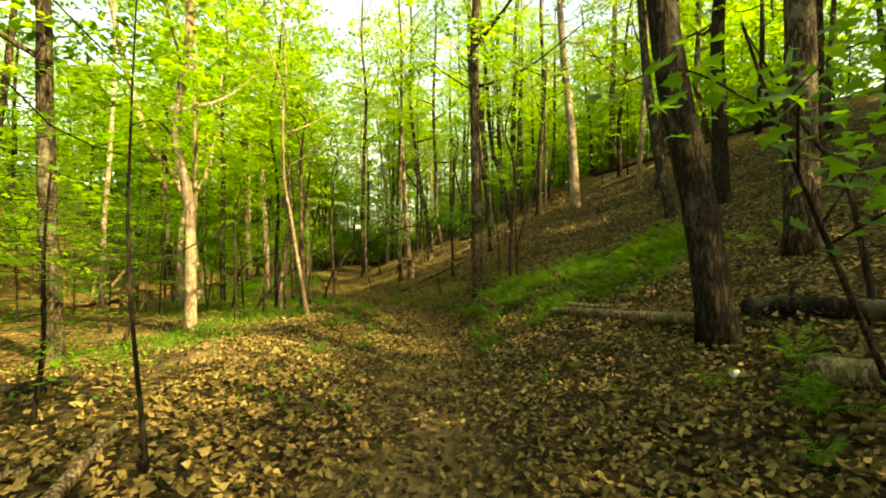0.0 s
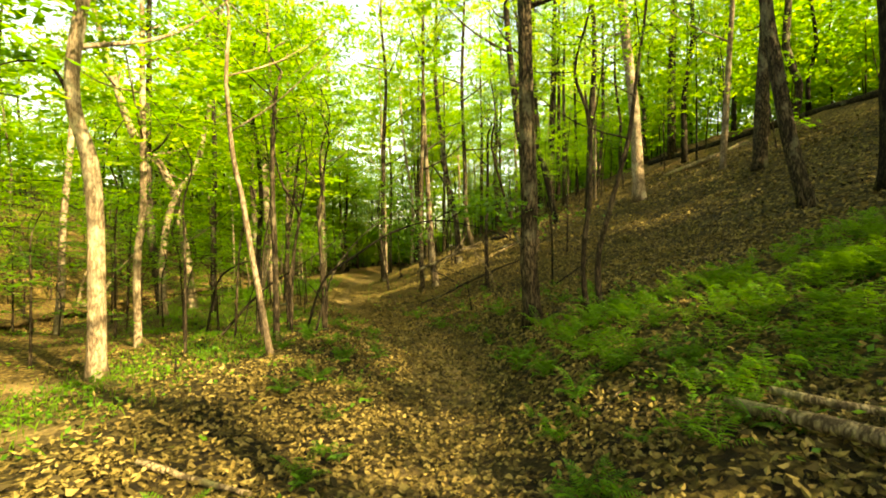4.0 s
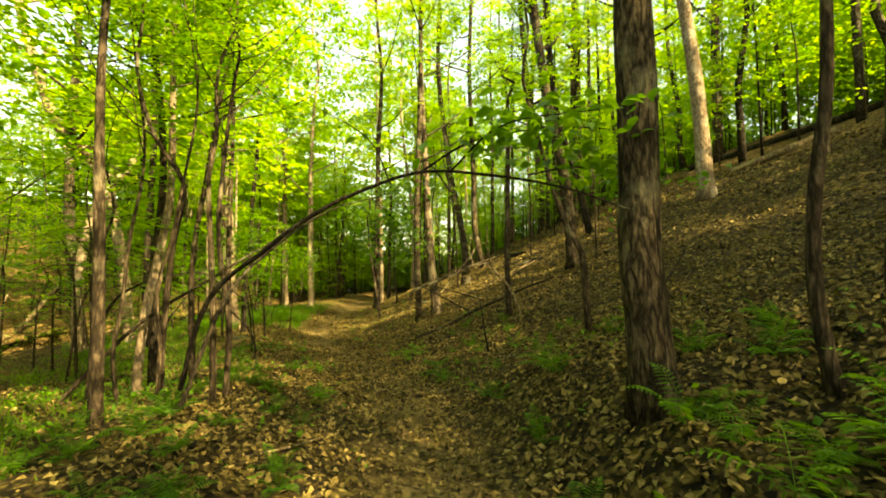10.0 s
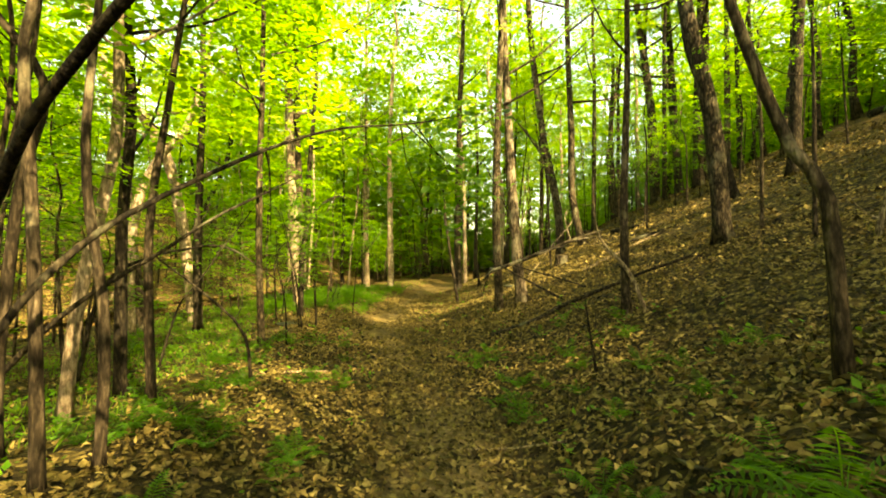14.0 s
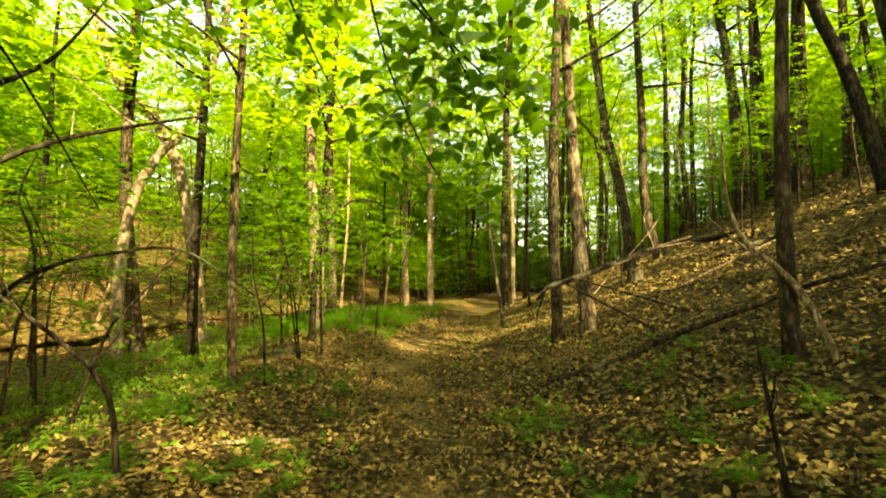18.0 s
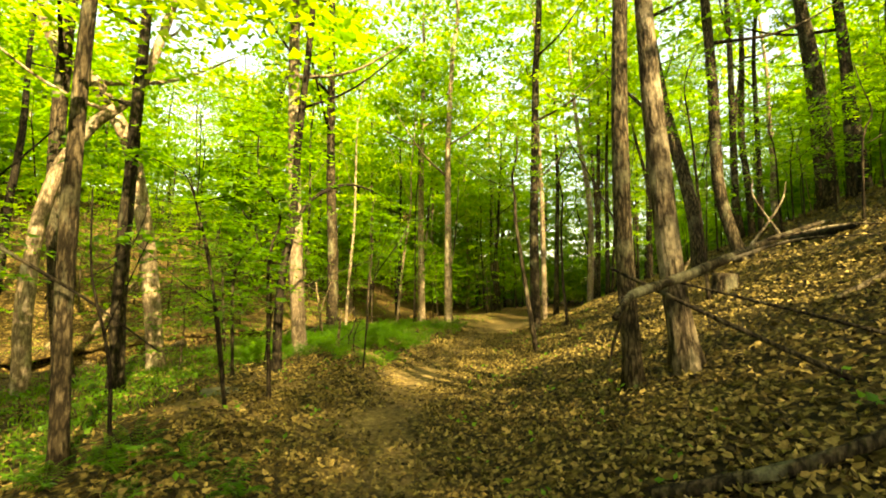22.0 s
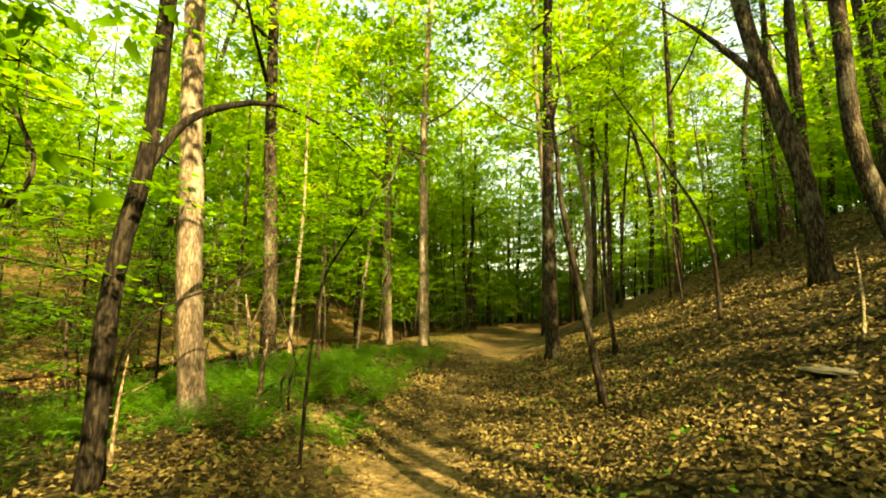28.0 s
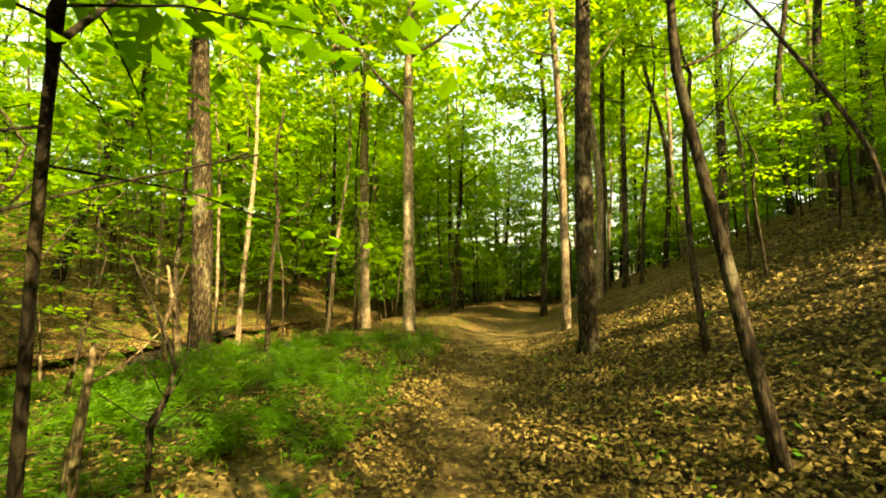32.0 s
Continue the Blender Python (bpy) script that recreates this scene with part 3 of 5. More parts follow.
def boughs(t, seed, h):
    """Leafy lower boughs on a standing tree."""
    rng = np.random.default_rng(seed)
    x, y, z = t.location
    for f in (rng.uniform(.40, .5), rng.uniform(.56, .68)):
        c = np.array((x, y, z + h * f))
        kind, sc = opened(c, "spray", rng.uniform(1.05, 1.45))
        me = LAYERED["spray"][rng.integers(4)][0]
        part("lower_crown", me, t, at=Matrix.Translation((rng.normal(0, .3), rng.normal(0, .3), h * f)) @ Matrix.Rotation(rng.uniform(0, 6.28), 4, 'Z') @ Matrix.Diagonal((sc, sc, sc * .8, 1)))
    return t


def crown_for(x, y, kind):
    """Trees close to the trail have shed their low leaves and carry thin, open crowns."""
    s = x - float(soft(trail_x, y))
    if 2.5 <= s < 16 and 18 < y < 34:
        return "thin"
    return ("mid" if y > 24 else "thin") if -9 < s < 2.5 and y < 42 else kind


def tall(y):
    return 4.5 * float(np.clip((y - 20) / 6, 0, 1))


def wide(x, y):
    """Crowns meet over the middle of the trail."""
    s = x - float(soft(trail_x, y))
    return 1.4 if abs(s) < 6 and 17 < y < 45 or s > 3 and y < 15 else 1.0


def oak(x, y, d, *pts):
    d *= .88
    h = float(np.clip(9 + 20 * d, 11, 19)) + tall(y)
    sc = wide(x, y)
    return boughs(tree("tree", "tall straight tree with furrowed grey-brown bark", "oak", x, y, d, pts, h, (crown_for(x, y, "big"), .72, sc), .32, 7, 14, .35), count[0], h)


def dark(x, y, d, *pts):
    h = float(np.clip(8 + 18 * d, 9, 16)) + tall(y)
    return boughs(tree("tree", "slender tree with dark bark in the shade", "dark", x, y, d, pts, h, (crown_for(x, y, "mid"), .76, .9 * wide(x, y)), .3, 6, 12, .3), count[0], h)


def pale(x, y, d, *pts):
    h = float(np.clip(8 + 22 * d, 9, 17)) + tall(y)
    return boughs(tree("tree", "sunlit tree with smooth pale tan bark", "pale", x, y, d, pts, h, (crown_for(x, y, "big"), .74, .9 * wide(x, y)), .32, 6, 14, .35), count[0], h)


def snag(x, y, d, *pts):
    return tree("tree", "old tree with flaking bark and a rotting pale base", "snag", x, y, d * .8, pts, 12.0, ("thin", .78, .9), .45, 5, 16, .5)


def stem(x, y, d, *pts):
    d *= .85
    h = float(max(pts[-1][2] + 1.0, 5.5))
    return tree("young_tree", "thin crooked young tree with smooth grey-brown bark", "stem", x, y, d, pts, h, ("under", .92, .75), .55, 4, 10, .35, "young trees")


def dead(x, y, d, *pts):
    return tree("dead_sapling", "pale bare dead sapling leaning among the trees", "deadwood", x, y, max(.025, d * .85), pts, pts[-1][2], None, .4, 2, 7, .2, "saplings")


# young stem given the pale bark, sunlight on it put into the colour
def pstem(x, y, d, *pts):
    h = float(max(pts[-1][2] + 1.0, 6.5))
    return tree("young_tree", "slim crooked young tree with pale bark standing in for sunlight", "pale", x, y, d, pts, h, ("under", .92, .75), .55, 4, 10, .35, "young trees")


def sap(x, y, d, *pts):
    d = max(.03, d * .82)
    return tree("sapling", "thin dark bare sapling beside the trail", "dark", x, y, d, pts, pts[-1][2], None, .45, 3, 7, .25, "saplings")


# ---- trees beside the trail ----
first = sap(-1.77, 2.78, 0.04, (-0.08, -0.05, 1.21), (-0.07, -0.05, 2.08), (-0.05, -0.03, 2.83))
oak(-6.99, 8.36, 0.37, (-0.08, -0.06, 2.23), (-0.12, -0.10, 4.96), (-0.14, -0.11, 6.48))
lone = pale(-6.15, 11.30, 0.27, (-0.04, -0.02, 3.11), (-0.27, -0.18, 4.73), (-0.03, -0.02, 7.28))
dark(2.80, 4.71, 0.36, (-0.12, 0.07, 1.18), (-0.21, 0.12, 1.84), (-0.43, 0.26, 3.64))
oak(5.00, 6.40, 0.48, (-0.03, 0.02, 1.53), (-0.01, 0.01, 3.50))
dark(8.37, 13.91, 0.48, (-0.01, 0.01, 2.57), (-0.02, 0.02, 5.18))
sap(3.94, 4.24, 0.08, (-0.12, 0.12, 1.10), (-0.30, 0.28, 1.57), (-0.53, 0.49, 2.27), (-0.70, 0.65, 2.81))
oak(0.95, 12.30, 0.36, (-0.05, 0.02, 0.99), (-0.05, 0.02, 1.59), (-0.04, 0.02, 2.36))
stem(1.85, 11.31, 0.12, (-0.04, 0.03, 0.59), (-0.01, 0.00, 1.01), (0.10, -0.07, 1.51), (0.24, -0.17, 2.10), (0.36, -0.25, 2.61))
stem(1.75, 11.70, 0.11, (-0.06, 0.04, 0.63), (-0.03, 0.02, 1.24), (0.04, -0.03, 1.90), (0.05, -0.03, 3.09))
pale(6.73, 23.42, 0.48, (-0.13, 0.06, 3.53), (-0.49, 0.22, 7.96))
oak(7.43, 14.97, 0.38, (-0.25, 0.17, 1.37), (-0.48, 0.33, 3.52), (-0.60, 0.42, 4.89))
pale(9.56, 22.55, 0.24, (0.11, -0.08, 2.18), (0.21, -0.14, 4.00))
oak(9.52, 20.21, 0.49, (0.08, -0.06, 2.41), (0.19, -0.15, 4.72))
stem(1.23, 15.44, 0.12, (-0.06, 0.02, 1.12), (-0.23, 0.08, 1.46), (-0.46, 0.17, 2.26), (-0.58, 0.22, 2.79))
oak(2.30, 21.69, 0.37, (-0.12, 0.03, 2.03), (-0.32, 0.08, 3.36), (-0.58, 0.15, 4.85))
stem(0.42, 19.83, 0.18, (-0.02, 0.00, 1.70), (0.05, -0.00, 3.69), (0.07, -0.01, 5.18))
oak(-2.15, 23.49, 0.24, (-0.06, 0.00, 1.49), (-0.07, 0.00, 2.57), (-0.06, 0.00, 3.69))
snag(-1.61, 23.64, 0.34, (-0.12, 0.01, 0.99), (-0.19, 0.02, 2.05), (-0.27, 0.03, 3.18), (-0.28, 0.03, 3.47))
oak(-5.87, 34.30, 0.41, (-0.04, -0.00, 3.28), (0.03, 0.00, 6.88), (0.07, 0.00, 9.20))
pale(-11.20, 38.60, 0.39, (-0.06, -0.02, 4.52), (-0.09, -0.04, 8.81), (0.08, 0.03, 13.45))
pale(-14.05, 41.23, 0.42, (-0.12, -0.06, 6.61), (-0.10, -0.05, 11.85), (-0.08, -0.04, 16.05))
forked = dark(-8.50, 24.64, 0.18, (0.02, 0.02, 1.69), (0.10, 0.15, 2.78), (0.13, 0.19, 3.74), (0.13, 0.20, 4.45))
pale(-10.20, 27.20, 0.37, (-0.11, -0.14, 1.85), (-0.16, -0.20, 3.42), (-0.22, -0.28, 5.10))
pale(-13.45, 25.64, 0.41, (-0.17, -0.27, 2.55), (-0.35, -0.57, 4.61), (-0.52, -0.83, 5.75), (-0.91, -1.45, 7.05), (-1.41, -2.25, 8.08))
dark(-11.02, 23.26, 0.27, (-0.03, -0.05, 2.01), (-0.01, -0.02, 5.09), (0.01, 0.02, 7.05))
pale(-12.81, 22.59, 0.30, (-0.02, -0.04, 2.07), (0.06, 0.15, 3.99), (0.24, 0.64, 5.33), (0.55, 1.47, 6.68))
oak(-6.52, 20.18, 0.17, (-0.05, -0.06, 1.99), (-0.05, -0.06, 3.88), (-0.03, -0.04, 5.07), (-0.03, -0.04, 5.48))
stem(-3.28, 13.94, 0.09, (-0.01, -0.02, 0.85), (-0.04, -0.05, 1.80), (-0.07, -0.08, 2.57), (-0.02, -0.02, 3.06))
dark(-5.97, 16.65, 0.16, (-0.01, -0.01, 2.21), (0.04, 0.05, 3.47), (0.01, 0.01, 4.73))
stem(-4.10, 14.22, 0.10, (-0.00, -0.00, 0.61), (0.05, 0.07, 1.84), (0.12, 0.16, 2.60), (-0.10, -0.13, 3.18))
stem(-3.95, 13.10, 0.15, (-0.02, -0.01, 1.65), (-0.05, -0.03, 2.62), (-0.05, -0.04, 3.98), (0.02, 0.02, 5.09))
pstem(-3.40, 11.60, 0.11, (-0.14, -0.12, 1.02), (-0.24, -0.20, 1.75), (-0.34, -0.29, 2.61), (-0.44, -0.37, 3.22))
leaner = oak(-0.88, 31.80, 0.40, (-0.10, 0.04, 1.72), (-0.48, 0.17, 3.84), (-0.80, 0.29, 5.67))
oak(0.00, 31.10, 0.34, (-0.40, 0.19, 1.86), (-0.43, 0.21, 3.84), (-0.43, 0.21, 4.49))
stem(-4.56, 29.00, 0.15, (-0.24, 0.08, 1.24), (-0.42, 0.14, 2.30), (-0.56, 0.19, 3.16), (-0.58, 0.19, 3.78))
stem(-4.36, 32.07, 0.12, (-0.14, 0.01, 1.39), (-0.16, 0.02, 2.96))
stem(-2.59, 31.38, 0.09, (-0.10, 0.03, 1.56), (-0.65, 0.21, 2.91), (-1.57, 0.51, 4.77))
oak(3.81, 38.38, 0.55, (-0.12, 0.03, 4.12), (-0.54, 0.12, 8.23), (-0.72, 0.16, 9.66))
oak(5.62, 37.63, 0.60, (0.07, -0.02, 4.11), (0.21, -0.06, 7.81))
pale(-6.44, 38.19, 0.25, (-0.02, -0.00, 2.80), (-0.08, -0.00, 6.05), (-0.26, -0.01, 9.48))
oak(2.19, 43.55, 0.38, (-0.06, 0.03, 2.27), (-0.20, 0.09, 5.15))
dead(-14.15, 32.85, 0.20, (-0.10, -0.11, 0.95), (-0.22, -0.23, 2.02))
stem(-12.30, 33.26, 0.14, (0.02, 0.02, 1.86), (0.10, 0.07, 3.08))
sap(-8.78, 27.51, 0.05, (-0.00, -0.00, 0.41), (0.13, 0.14, 0.81))
sap(-6.82, 22.10, 0.06, (-0.08, -0.11, 1.06), (-0.21, -0.29, 2.12), (-0.33, -0.45, 2.92))
sap(-6.01, 20.29, 0.05, (-0.02, -0.05, 0.89), (-0.09, -0.20, 1.61), (-0.11, -0.24, 2.34))
dark(3.97, 26.65, 0.29, (-0.51, 0.14, 2.57), (-1.11, 0.31, 4.98))
oak(-13.80, 33.00, 0.50, (-0.04, -0.04, 2.93), (-0.19, -0.18, 6.85))
oak(3.88, 39.63, 0.42, (-0.14, 0.04, 5.19), (-0.37, 0.09, 9.15))
dark(5.25, 39.89, 0.47, (-0.20, 0.06, 3.19), (-0.36, 0.11, 7.54))
oak(6.53, 39.93, 0.39, (0.09, -0.03, 4.76), (0.13, -0.05, 7.22))
oak(12.40, 33.81, 0.60, (0.07, -0.03, 5.24), (0.27, -0.13, 10.31))
sap(-4.25, 16.98, 0.06, (-0.06, -0.06, 0.61), (-0.27, -0.31, 1.03), (-0.75, -0.86, 1.68))
sap(-0.10, 17.99, 0.05, (-0.08, 0.01, 0.49), (-0.15, 0.02, 0.99))
sap(-9.14, 27.85, 0.06, (-0.03, -0.03, 0.37), (0.09, 0.08, 0.79), (-0.17, -0.15, 1.69))
pale(-7.95, 14.62, 0.18, (-0.01, -0.01, 2.05), (0.08, 0.07, 3.29))
oak(-13.61, 23.69, 0.42, (-0.42, -0.32, 4.82), (-0.39, -0.30, 10.56))
sap(-4.60, 10.95, 0.06, (-0.00, -0.00, 0.24))
stem(-4.03, 14.06, 0.06, (0.01, 0.01, 0.62), (-0.02, -0.03, 1.23), (0.05, 0.07, 1.80), (0.13, 0.18, 2.62))
stem(-4.94, 14.61, 0.07, (-0.05, -0.07, 0.68), (-0.00, -0.00, 1.34), (0.03, 0.04, 2.13))
stem(-4.93, 16.17, 0.13, (-0.05, -0.03, 1.89), (0.09, 0.05, 3.34), (0.33, 0.18, 5.34))
stem(-3.37, 14.36, 0.09, (0.01, 0.01, 0.94), (-0.11, -0.05, 2.11), (-0.00, -0.00, 3.75))
dead(-13.83, 30.91, 0.05, (0.01, 0.01, 0.42), (0.09, 0.12, 0.79))
dead(-12.95, 31.07, 0.05, (-0.05, -0.05, 0.30), (-0.08, -0.10, 0.60))
dead(-14.19, 30.25, 0.07, (-0.03, -0.04, 0.81), (-0.08, -0.12, 1.71))
dead(3.58, 19.62, 0.11, (0.08, -0.04, 0.45), (0.18, -0.09, 0.88))
dead(0.70, 19.60, 0.09, (-0.25, 0.11, 0.62), (-0.66, 0.29, 1.15), (-0.75, 0.33, 1.69), (-0.75, 0.33, 2.14))
dead(-9.01, 27.13, .13, (.03, .03, .5), (.06, .07, 1.03))
dark(-25.3, 37.6, .42, (.36, .8, 3.4), (1.25, 1.95, 7.6))
dead(-8.81, 25.03, .05, (-.12, .1, .45), (-.3, .3, 1.0))
dead(-13.14, 31.65, 0.14, (-0.09, -0.08, 0.85), (0.17, 0.15, 2.02))
pale(-5.52, 15.65, 0.14, (0.03, 0.05, 0.85), (0.09, 0.12, 1.56), (0.16, 0.23, 2.24), (0.23, 0.33, 3.01), (0.24, 0.34, 3.85), (0.23, 0.33, 4.42))
sap(-6.40, 9.24, 0.12, (0.11, 0.10, 0.44), (0.32, 0.28, 0.94))
sap(-8.00, 11.16, 0.11, (-0.06, -0.05, 0.57), (-0.11, -0.10, 0.99))
dead(-19.90, 27.34, 0.28, (0.84, 0.66, 1.53), (1.68, 1.32, 2.99))
dead(-20.14, 26.62, 0.24, (0.14, 0.12, 1.05), (0.29, 0.24, 1.78))


# ---- leaves big enough to tell apart, each its own piece ----
def leaf_shape(name, outline, mat):
    """A leaf lying along +x, folded along its midrib; outline: (along, half width) from stalk to tip."""
    mid = [(0, 0, 0)] + [(a, 0, .06 * math.sin(a * 3)) for a, _ in outline] + [(1, 0, -.08)]
    left = [(a, w, .06 * math.sin(a * 3) + .22 * w) for a, w in outline]
    right = [(a, -w, .06 * math.sin(a * 3) + .22 * w) for a, w in outline]
    m, k = len(mid), len(outline)
    vs = np.array(mid + left + right)
    fs = []
    for o, flip in ((m, False), (m + k, True)):
        tri = [(0, 1, o)] + [t for i in range(k - 1) for t in ((i + 1, i + 2, o + i + 1), (i + 1, o + i + 1, o + i))] + [(k, k + 1, o + k - 1)]
        fs += [t[::-1] if flip else t for t in tri]
    return mesh_np(name, vs, np.array(fs), mat, True)


BEECH = [leaf_shape("leaf", [(.12, .14), (.35, .29 + .02 * i), (.6, .27), (.85, .11)], SPRIG) for i in range(2)]
MAPLE = [leaf_shape("leaf", [(.1, .30), (.22, .48), (.32, .26), (.5, .52 - .03 * i), (.6, .22), (.8, .12)], SPRIG) for i in range(2)]


def leafy_branch(t, pts, r0, n, size, shapes, seed, spread=.14, bark="dark"):
    """A branch of thing t through world points, with n leaves along its outer part."""
    rng = np.random.default_rng(seed)
    o = np.array(t.location)
    line = smooth_line([np.asarray(p) - o for p in pts], .1)
    v, f = tube(line, np.linspace(r0, .003, len(line)), 6, rng, 0, .05)
    b = part("branch", mesh_np("branch", v, f, BARK[bark], True), t)
    tip = line[len(line) // 4:]
    for i in range(n):
        p = tip[rng.integers(len(tip))] + rng.normal(0, 1, 3) * (spread, spread, spread * .45)
        s = size * rng.uniform(.65, 1.2)
        m = Matrix.LocRotScale(Vector(p), Euler((rng.normal(0, .4), rng.normal(.25, .35), rng.uniform(0, 6.28))), (s, s, s))
        part("leaf", shapes[i % 2], b, at=m)
    return b


def leafed(t, z, kind, sc, turn, off=(0, 0)):
    """Layered leaves round the stem of thing t, at height z."""
    me, _, branches = LAYERED[kind][int(turn * 7) % len(LAYERED[kind])]
    at = Matrix.Translation((off[0], off[1], z)) @ Matrix.Rotation(turn, 4, 'Z') @ Matrix.Diagonal((sc, sc, sc * .75, 1))
    for branch in branches:
        part("branch", branch, t, at=at)
    part("crown", me, t, at=at)


def bent(name, x, y, d, label, pts):
    count[0] += 1
    rng = np.random.default_rng(700 + count[0])
    taken.append((x, y))
    z = float(ground_z(x, y)) - .05
    t = thing(name, x, y, z, label, "tree", "young trees")
    line = smooth_line([(0, 0, 0)] + [(a - x, b - y, c - z) for a, b, c in pts], .12)
    v, f = tube(line, np.linspace(d / 2, .007, len(line)), 9, rng, .3, .06)
    part("trunk", mesh_np("trunk", v, f, BARK["dark"], True), t)
    return t


# ---- two young trees bent over the trail ----
arch = bent("bent_young_tree", -3.63, 13.8, .066, "young tree bent in an arch over the trail",
            [(-3.15, 13.55, 1.2), (-2.33, 13.2, 1.75), (-1.85, 13.1, 2.05), (-1.38, 13.0, 2.24), (-.8, 12.8, 2.36), (-.24, 12.5, 2.26), (.33, 12.2, 2.08), (.76, 12.05, 1.88)])
leafy_branch(arch, [(-.8, 12.9, 2.38), (-.3, 12.7, 2.6), (.4, 12.5, 2.62), (.9, 12.3, 2.5)], .012, 130, .125, BEECH, 1, .2)
leafy_branch(arch, [(-.5, 12.7, 2.35), (-.1, 12.2, 2.55), (.5, 11.8, 2.5)], .010, 120, .125, BEECH, 2, .2)
leafy_branch(arch, [(.1, 12.3, 2.2), (.5, 12.5, 2.3), (1.0, 12.7, 2.25)], .009, 80, .12, BEECH, 3, .18)
leafy_branch(arch, [(-1.1, 13.1, 2.33), (-1.3, 13.0, 2.75), (-1.9, 12.9, 3.1)], .008, 40, .10, BEECH, 4, .17)
low = bent("bent_young_tree", -3.25, 13.25, .05, "thin young tree arching low beside the trail",
           [(-3.1, 13.6, .98), (-3.0, 13.93, 1.45), (-2.86, 14.35, 1.79), (-2.64, 15.05, 2.23), (-2.4, 15.75, 2.57), (-2.13, 16.6, 2.83), (-1.98, 17.1, 3.0)])
leafy_branch(low, [(-2.13, 16.6, 2.83), (-2.2, 17.0, 2.5), (-2.15, 17.4, 2.1), (-2.0, 17.65, 1.75)], .008, 130, .125, BEECH, 5, .2)
leafy_branch(low, [(-2.1, 16.7, 2.85), (-1.85, 17.1, 2.6), (-1.5, 17.45, 2.25)], .008, 140, .125, BEECH, 6, .22)
leafy_branch(low, [(-2.05, 16.8, 2.9), (-1.8, 17.3, 2.45), (-1.75, 17.7, 2.0)], .008, 110, .125, BEECH, 9, .22)
leafy_branch(low, [(-2.3, 16.1, 2.7), (-2.6, 16.8, 2.6), (-2.65, 17.4, 2.25)], .008, 80, .112, BEECH, 7, .2)
leafy_branch(low, [(-1.98, 17.1, 3.0), (-1.7, 17.6, 3.2), (-1.3, 17.9, 3.3)], .008, 80, .112, BEECH, 35, .24)
leafy_branch(low, [(-1.98, 17.1, 3.0), (-2.1, 17.8, 3.25), (-2.3, 18.3, 3.3)], .008, 80, .112, BEECH, 36, .24)
leafy_branch(low, [(-2.64, 15.05, 2.23), (-3.0, 15.6, 2.1), (-3.5, 16.3, 1.6)], .008, 8, .08, BEECH, 8, .12)

side_sapling = bent("maple_sapling", -3.2, 3.6, .045, "leafy sapling with level sprays of light green leaves", [(-3.15, 3.65, .8), (-3.1, 3.6, 1.6), (-3.0, 3.55, 2.3)])
leafed(side_sapling, 1.15, "under", .62, 1.0)
leafed(side_sapling, 1.95, "under", .7, 3.1)
leafed(first, 2.3, "under", .4, 2.0, (-.1, 0))

# limbs that stand out on three of the trees
leafy_branch(lone, [(-6.4, 11.15, 4.1), (-6.61, 10.99, 4.69), (-6.95, 10.77, 4.73), (-7.36, 10.5, 4.44)], .035, 0, .1, BEECH, 41)
leafy_branch(forked, [(-8.4, 24.79, 2.42), (-8.25, 25.2, 3.1), (-8.1, 26.2, 3.6), (-7.95, 27.4, 3.55), (-7.83, 28.35, 3.2)], .05, 0, .1, BEECH, 42)
leafy_branch(leaner, [(-1.35, 31.97, 5.5), (-1.93, 32.18, 6.43), (-2.57, 32.41, 7.34), (-3.41, 32.7, 8.35)], .10, 0, .1, BEECH, 43, bark="oak")
clump_rng = np.random.default_rng(44)
cv, cf = leaf_cloud(clump_rng.normal(0, 1, (60, 3)) * (.07, .07, .09), .1, .6, clump_rng, .9)
clump = new("dead_leaf_clump", mesh_np("dead_leaf_clump", cv, cf, LITTER))
clump.location = (-7.83, 28.35, 3.15)
tagged(clump, "clump of dark dead leaves caught on a branch tip", "dead leaves", kind="stuff")
maple = bent("maple_sapling", -7.34, 25.83, .038, "dark-stemmed maple sapling leaning to the trail with broad leaves",
             [(-7.22, 25.76, .65), (-7.04, 25.65, 1.38), (-6.78, 25.5, 1.66), (-6.4, 25.27, 1.93), (-6.15, 25.3, 2.25), (-6.1, 25.4, 2.6)])
leafy_branch(maple, [(-6.85, 25.55, 1.6), (-7.05, 25.85, 1.95), (-7.35, 26.1, 2.15)], .008, 26, .12, MAPLE, 11, .16)
leafy_branch(maple, [(-6.6, 25.4, 1.8), (-6.75, 25.8, 1.95), (-7.1, 26.2, 2.0)], .008, 24, .12, MAPLE, 12, .16)
leafy_branch(maple, [(-6.4, 25.27, 1.93), (-6.5, 25.7, 2.2), (-6.7, 26.1, 2.35)], .008, 24, .12, MAPLE, 13, .17)
leafy_branch(maple, [(-6.2, 25.3, 2.2), (-6.5, 25.5, 2.45), (-6.9, 25.7, 2.6)], .008, 24, .12, MAPLE, 14, .18)
leafy_branch(maple, [(-6.1, 25.4, 2.55), (-6.0, 25.9, 2.6), (-6.1, 26.3, 2.55)], .007, 14, .11, MAPLE, 15, .16)
spar = bent("dead_sapling", -9.9, 25.7, .04, "bare dead sapling slanting above the ferns",
            [(-9.75, 25.85, .9), (-9.2, 26.5, 1.45), (-8.6, 27.2, 1.85), (-8.15, 27.7, 2.1)])
leafy_branch(spar, [(-9.0, 26.7, 1.6), (-8.9, 26.9, 1.95), (-8.95, 27.0, 2.2)], .006, 0, .1, BEECH, 31)
